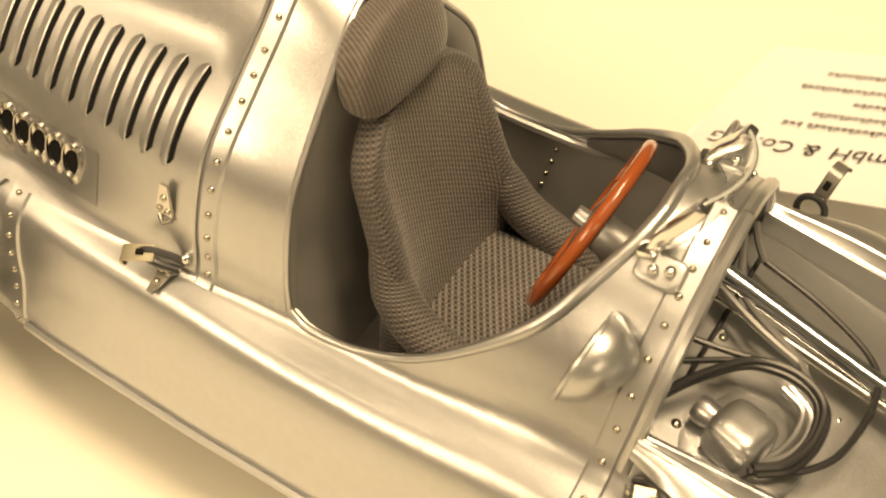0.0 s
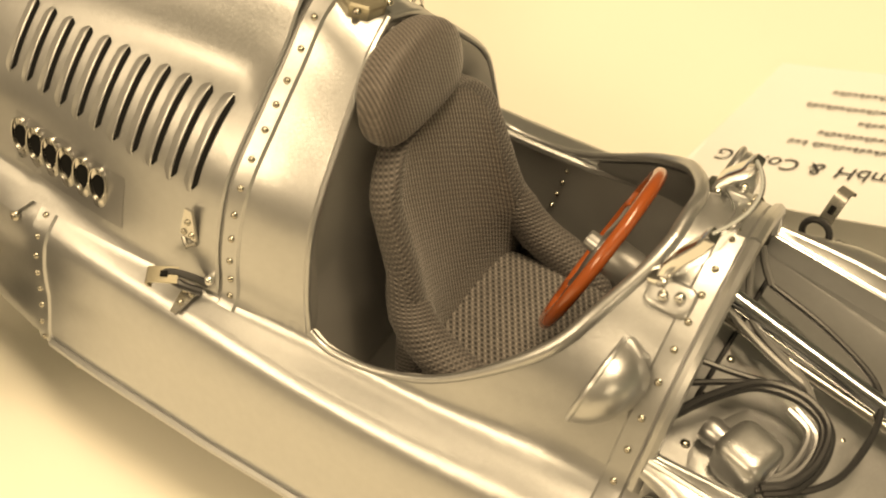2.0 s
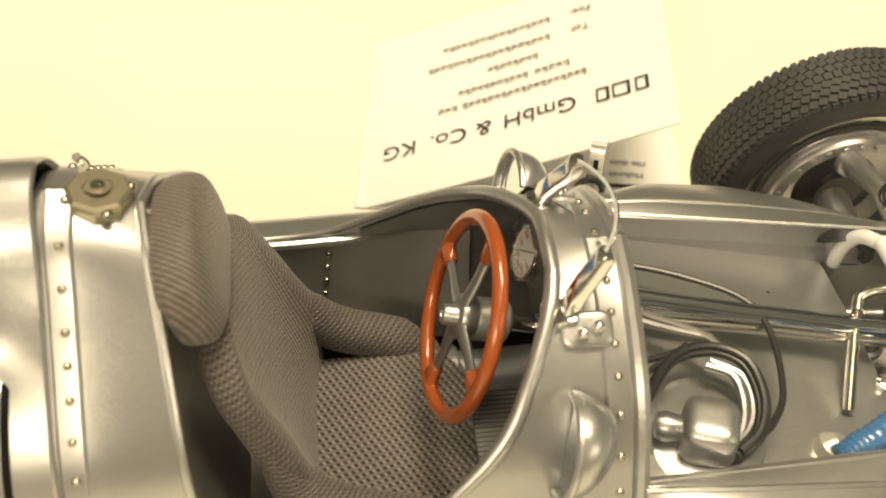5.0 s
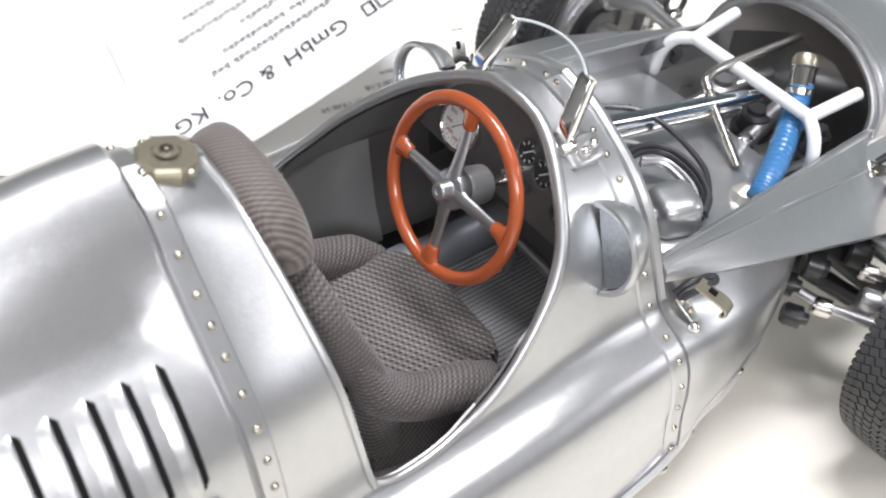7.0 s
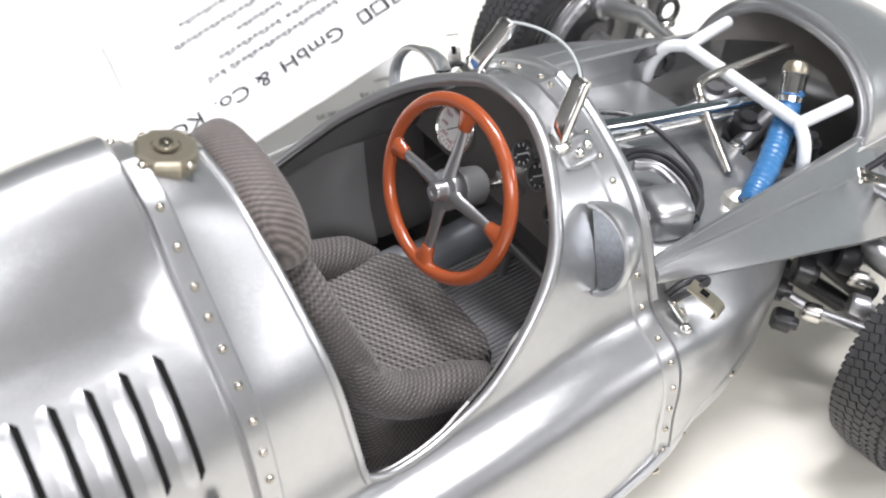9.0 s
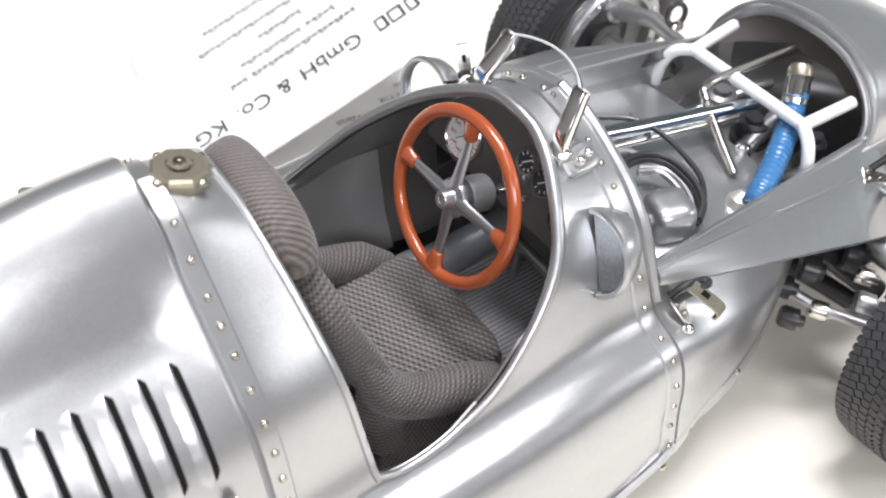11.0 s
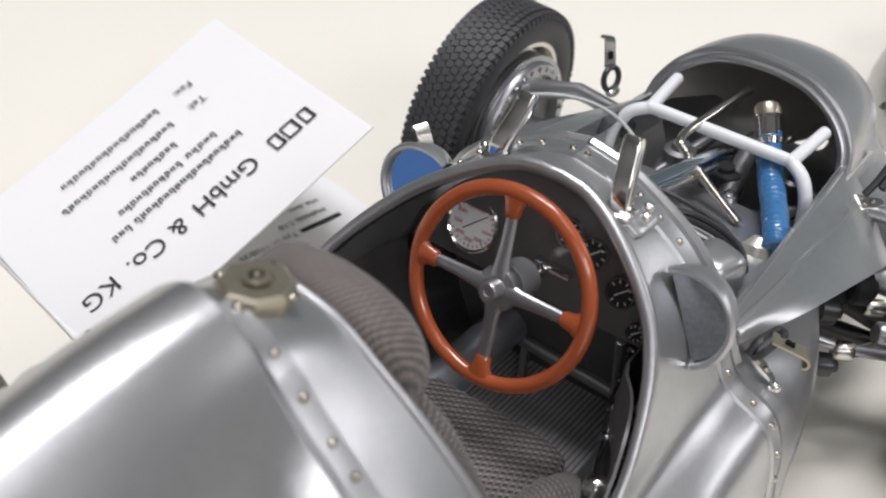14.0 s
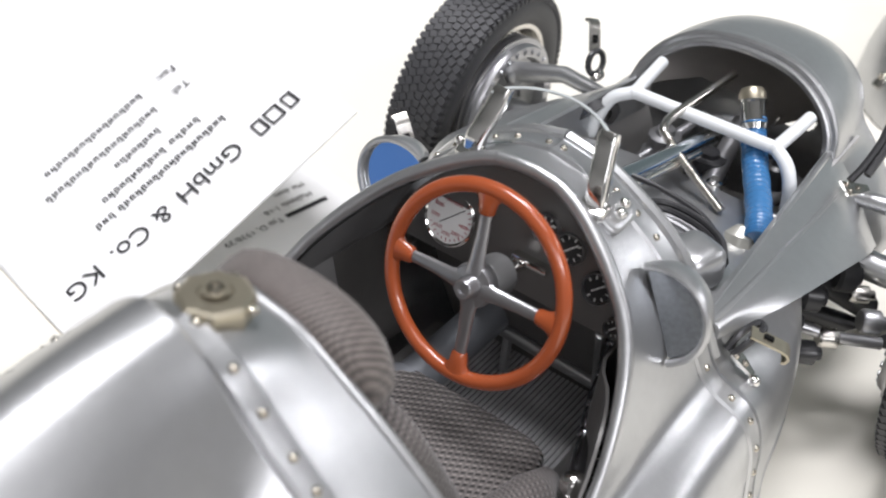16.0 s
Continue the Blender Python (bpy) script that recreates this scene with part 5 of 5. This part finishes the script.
for s in (-1, 1):
    arm = thing("front_suspension", "steel suspension arms between body and front wheel", "suspension", group="front suspension")
    part("axle_tube", tube([(54, s * 13, 22), (56.5, s * 33, 20.6)], 2.0, 16), SILVER, arm)
    part("upper_arm", tube([(56, s * 14, 29.0), (57, s * 25, 29.6), (57, s * 33, 27)], [1.0, 1.25, 1.6], 14), SILVER, arm, "satin silver upper arm")
    part("ball_joint", pillow((57, s * 33.2, 26.6), (3.6, 3.4, 3.4), None, 2.4, 14, 10), SILVER, arm)
    part("lower_arm", tube([(50, s * 14, 14), (55, s * 33, 12.5)], 1.4, 12), BLACK, arm)
    part("track_rod", tube([(40, s * 15, 19.4), (43.8, s * 24, 17.6), (47, s * 29, 17.2)], 0.75, 10), STEELGREY, arm)
    for p, r, m in (((39.2, s * 22.6, 17.6), 1.5, BLACK), ((43.6, s * 23.8, 17.4), 1.3, STEEL), ((48.4, s * 27, 18.6), 1.6, STEELGREY), ((44.5, s * 20, 21.5), 2.0, BLACK), ((50, s * 22, 22.5), 2.3, BLACK), ((41.5, s * 19, 19), 1.6, BLACK), ((51.4, s * 24.2, 19.5), 1.2, STEEL)):
        part("joint", turned([(-1.6, 0), (-1.6, r * 0.8), (-1.2, r), (0.7, r), (0.8, r * 0.6), (1.6, r * 0.55), (1.6, 0)], p, (0.6, s * 0.8, -0.1), 14), m, arm)
    part("damper", tube([(46, s * 16, 24), (54, s * 25, 16)], 1.7, 14), BLACK, arm)
    part("link", tube(spline([(48, s * 25, 15), (52, s * 29, 17), (53.5, s * 31, 21)], 12), 0.8, 10), PALEMETAL, arm)
    part("rear_axle", tube([(-85.5, s * 10, 21.6), (-85.5, s * 36, 21.6)], 1.8, 14), STEELGREY, arm)

# ---- silver cover lying ahead of the car ----
cover = thing("nose_cover", "loose rounded silver bonnet piece lying on the table", "bonnet cover")
rows = []
for i in range(13):
    q = i / 12
    f = math.sqrt(max(0.001, 1 - (1 - q) ** 2.2))
    rows.append([Vector((122.5 + 42 * q, -14 + 23 * f * math.cos(a), 0.3 + 21 * f * math.sin(a))) for a in np.linspace(0, math.pi, 21)])
part("shell", sheet(rows, 0.5), SILVER, cover)
rivet((131.0, -1.4, 7.6), (-0.6, 0.5, 0.6), cover, 2.0)
part("catch", box((130.2, -1.4, 6.6), (0.8, 1.8, 2.2), axes((0.6, -0.4, -0.7)), 0.15), STEEL, cover)

# ---- folded card ----
card = thing("folded_card", "white folded paper card with black print, standing half open", "card")
C0 = Vector((36.7, 60.9, 19.8))
U = Vector((-38.6, 6.8, -17.7)).normalized()
V = Vector((-3.3, 23.4, -2.0))
V = (V - U * V.dot(U)).normalized()
NC = U.cross(-V)
E1, E2 = -5.0, 47.2
V1, V2 = -10.7, 31.2


def on_card(u, v, h=0.0):
    return C0 + U * u + V * v + NC * h


rows = []
for u in np.linspace(E1, E2, 14):
    q = (u - E1) / (E2 - E1)
    lift = -1.1 * math.sin(math.pi * q) * 0.4
    rows.append([on_card(u, v, lift) for v in np.linspace(V1, V2, 5)])
part("upper_leaf", sheet(rows, 0.22), PAPER, card, "white leaf with black print")
fold = on_card(E2, V1)
flat = Vector((-U.x, -U.y, 0)).normalized()
V0 = Vector((V.x, V.y, 0)).normalized()
base = Vector((fold.x, fold.y, 0.35))
LEN = E2 - E1 + 0.5
part("lower_leaf", sheet([[base + flat * (LEN * q) + V0 * v for v in (0, (V2 - V1) / 2, V2 - V1)] for q in np.linspace(0, 1, 6)], 0.22), PAPER, card, "lower leaf lying on the table")
part("spine", tube([base + Vector((0, 0, 0.1)), base + V0 * (V2 - V1) + Vector((0, 0, 0.1))], 0.25, 6), PAPER, card)
TURN = Matrix((U, -V, NC)).transposed()
UF = -flat
TURN2 = Matrix((UF, -V0, UF.cross(-V0))).transposed()


def words(text, p, size, turn):
    cu = bpy.data.curves.new("print", "FONT")
    cu.body, cu.size = text, size * MM
    cu.materials.append(INK)
    ob = new("print", cu)
    ob.matrix_world = Matrix.Translation(p * MM) @ turn.to_4x4()
    ob.parent = card


def bar(p, length, height, turn):
    part("print_bar", box(p + turn @ Vector((length / 2, height / 2, 0.02)), (length, height, 0.03), turn), INK, card)


def leaf(u, v):
    q = (u - E1) / (E2 - E1)
    return on_card(u, v, 0.26 - 0.44 * math.sin(math.pi * min(max(q, 0), 1)))


# company line: plain shapes for the mark, then the legal form
for k, w in enumerate((2.3, 3.0, 2.3)):
    p = leaf(-1.4 + 2.9 * k + (0.4 if k == 2 else 0), 1.6)
    for du, ln, hh in ((0, 0.5, 3.0), (w - 0.5, 0.3, 3.0)):
        bar(p + U * du, ln, hh, TURN)
    bar(p, w * 0.9, 0.35, TURN)
    bar(p - V * 2.7, w * 0.9, 0.35, TURN)
for text, u in (("GmbH", 10.0), ("&", 24.2), ("Co.", 28.4), ("KG", 37.2)):
    words(text, leaf(u, 1.7), 4.5, TURN)
for v, items in ((7.5, ((8.2, 21.5), (30.4, 3.6))), (10.9, ((10.9, 6.2), (18.0, 12.5))), (14.9, ((16.2, 9.2),)), (18.9, ((14.0, 22.4),)), (23.5, ((13.9, 19.9),))):
    for u, ln in items:
        n = max(2, round(ln / 1.15))
        for k in range(n):
            bar(leaf(u + ln * k / n, v), 0.26, (1.5, 1.0, 1.0)[k % 3], TURN)
            bar(leaf(u + ln * (k + 0.45) / n, v), 0.24, (0.95, 1.0, 1.4)[k % 3], TURN)
            bar(leaf(u + ln * k / n, v - 0.1 * (k % 2) * 4), ln / n * 0.6, 0.16, TURN)
words("Tel:", leaf(7.0, 18.9), 2.3, TURN)
words("Fax:", leaf(6.6, 23.5), 2.3, TURN)
P1 = Vector((41.0, 58.2, 0.75))
words("Typ D, 1938/39", P1 + UF * 8.8, 1.75, TURN2)
bar(P1, 8.0, 0.9, TURN2)
words("Ma\u00dfstab 1:18", P1 + UF * 1.0 + V0 * 2.9, 1.75, TURN2)
words("Mit dem", P1 + UF * 0.4 + V0 * 5.8, 1.75, TURN2)

# ---- blue folder shape, unseen, added so the left mirror reflects blue ----
folder = thing("folder", "unseen blue slab added for the left mirror's reflection", "folder")
part("cover", box((-240, 155, 1.6), (264, 190, 0.8), bevel=0.3), MIRRORBLUE, folder)
part("back_cover", box((-240, 155, 0.45), (264, 190, 0.8), bevel=0.3), MIRRORBLUE, folder)
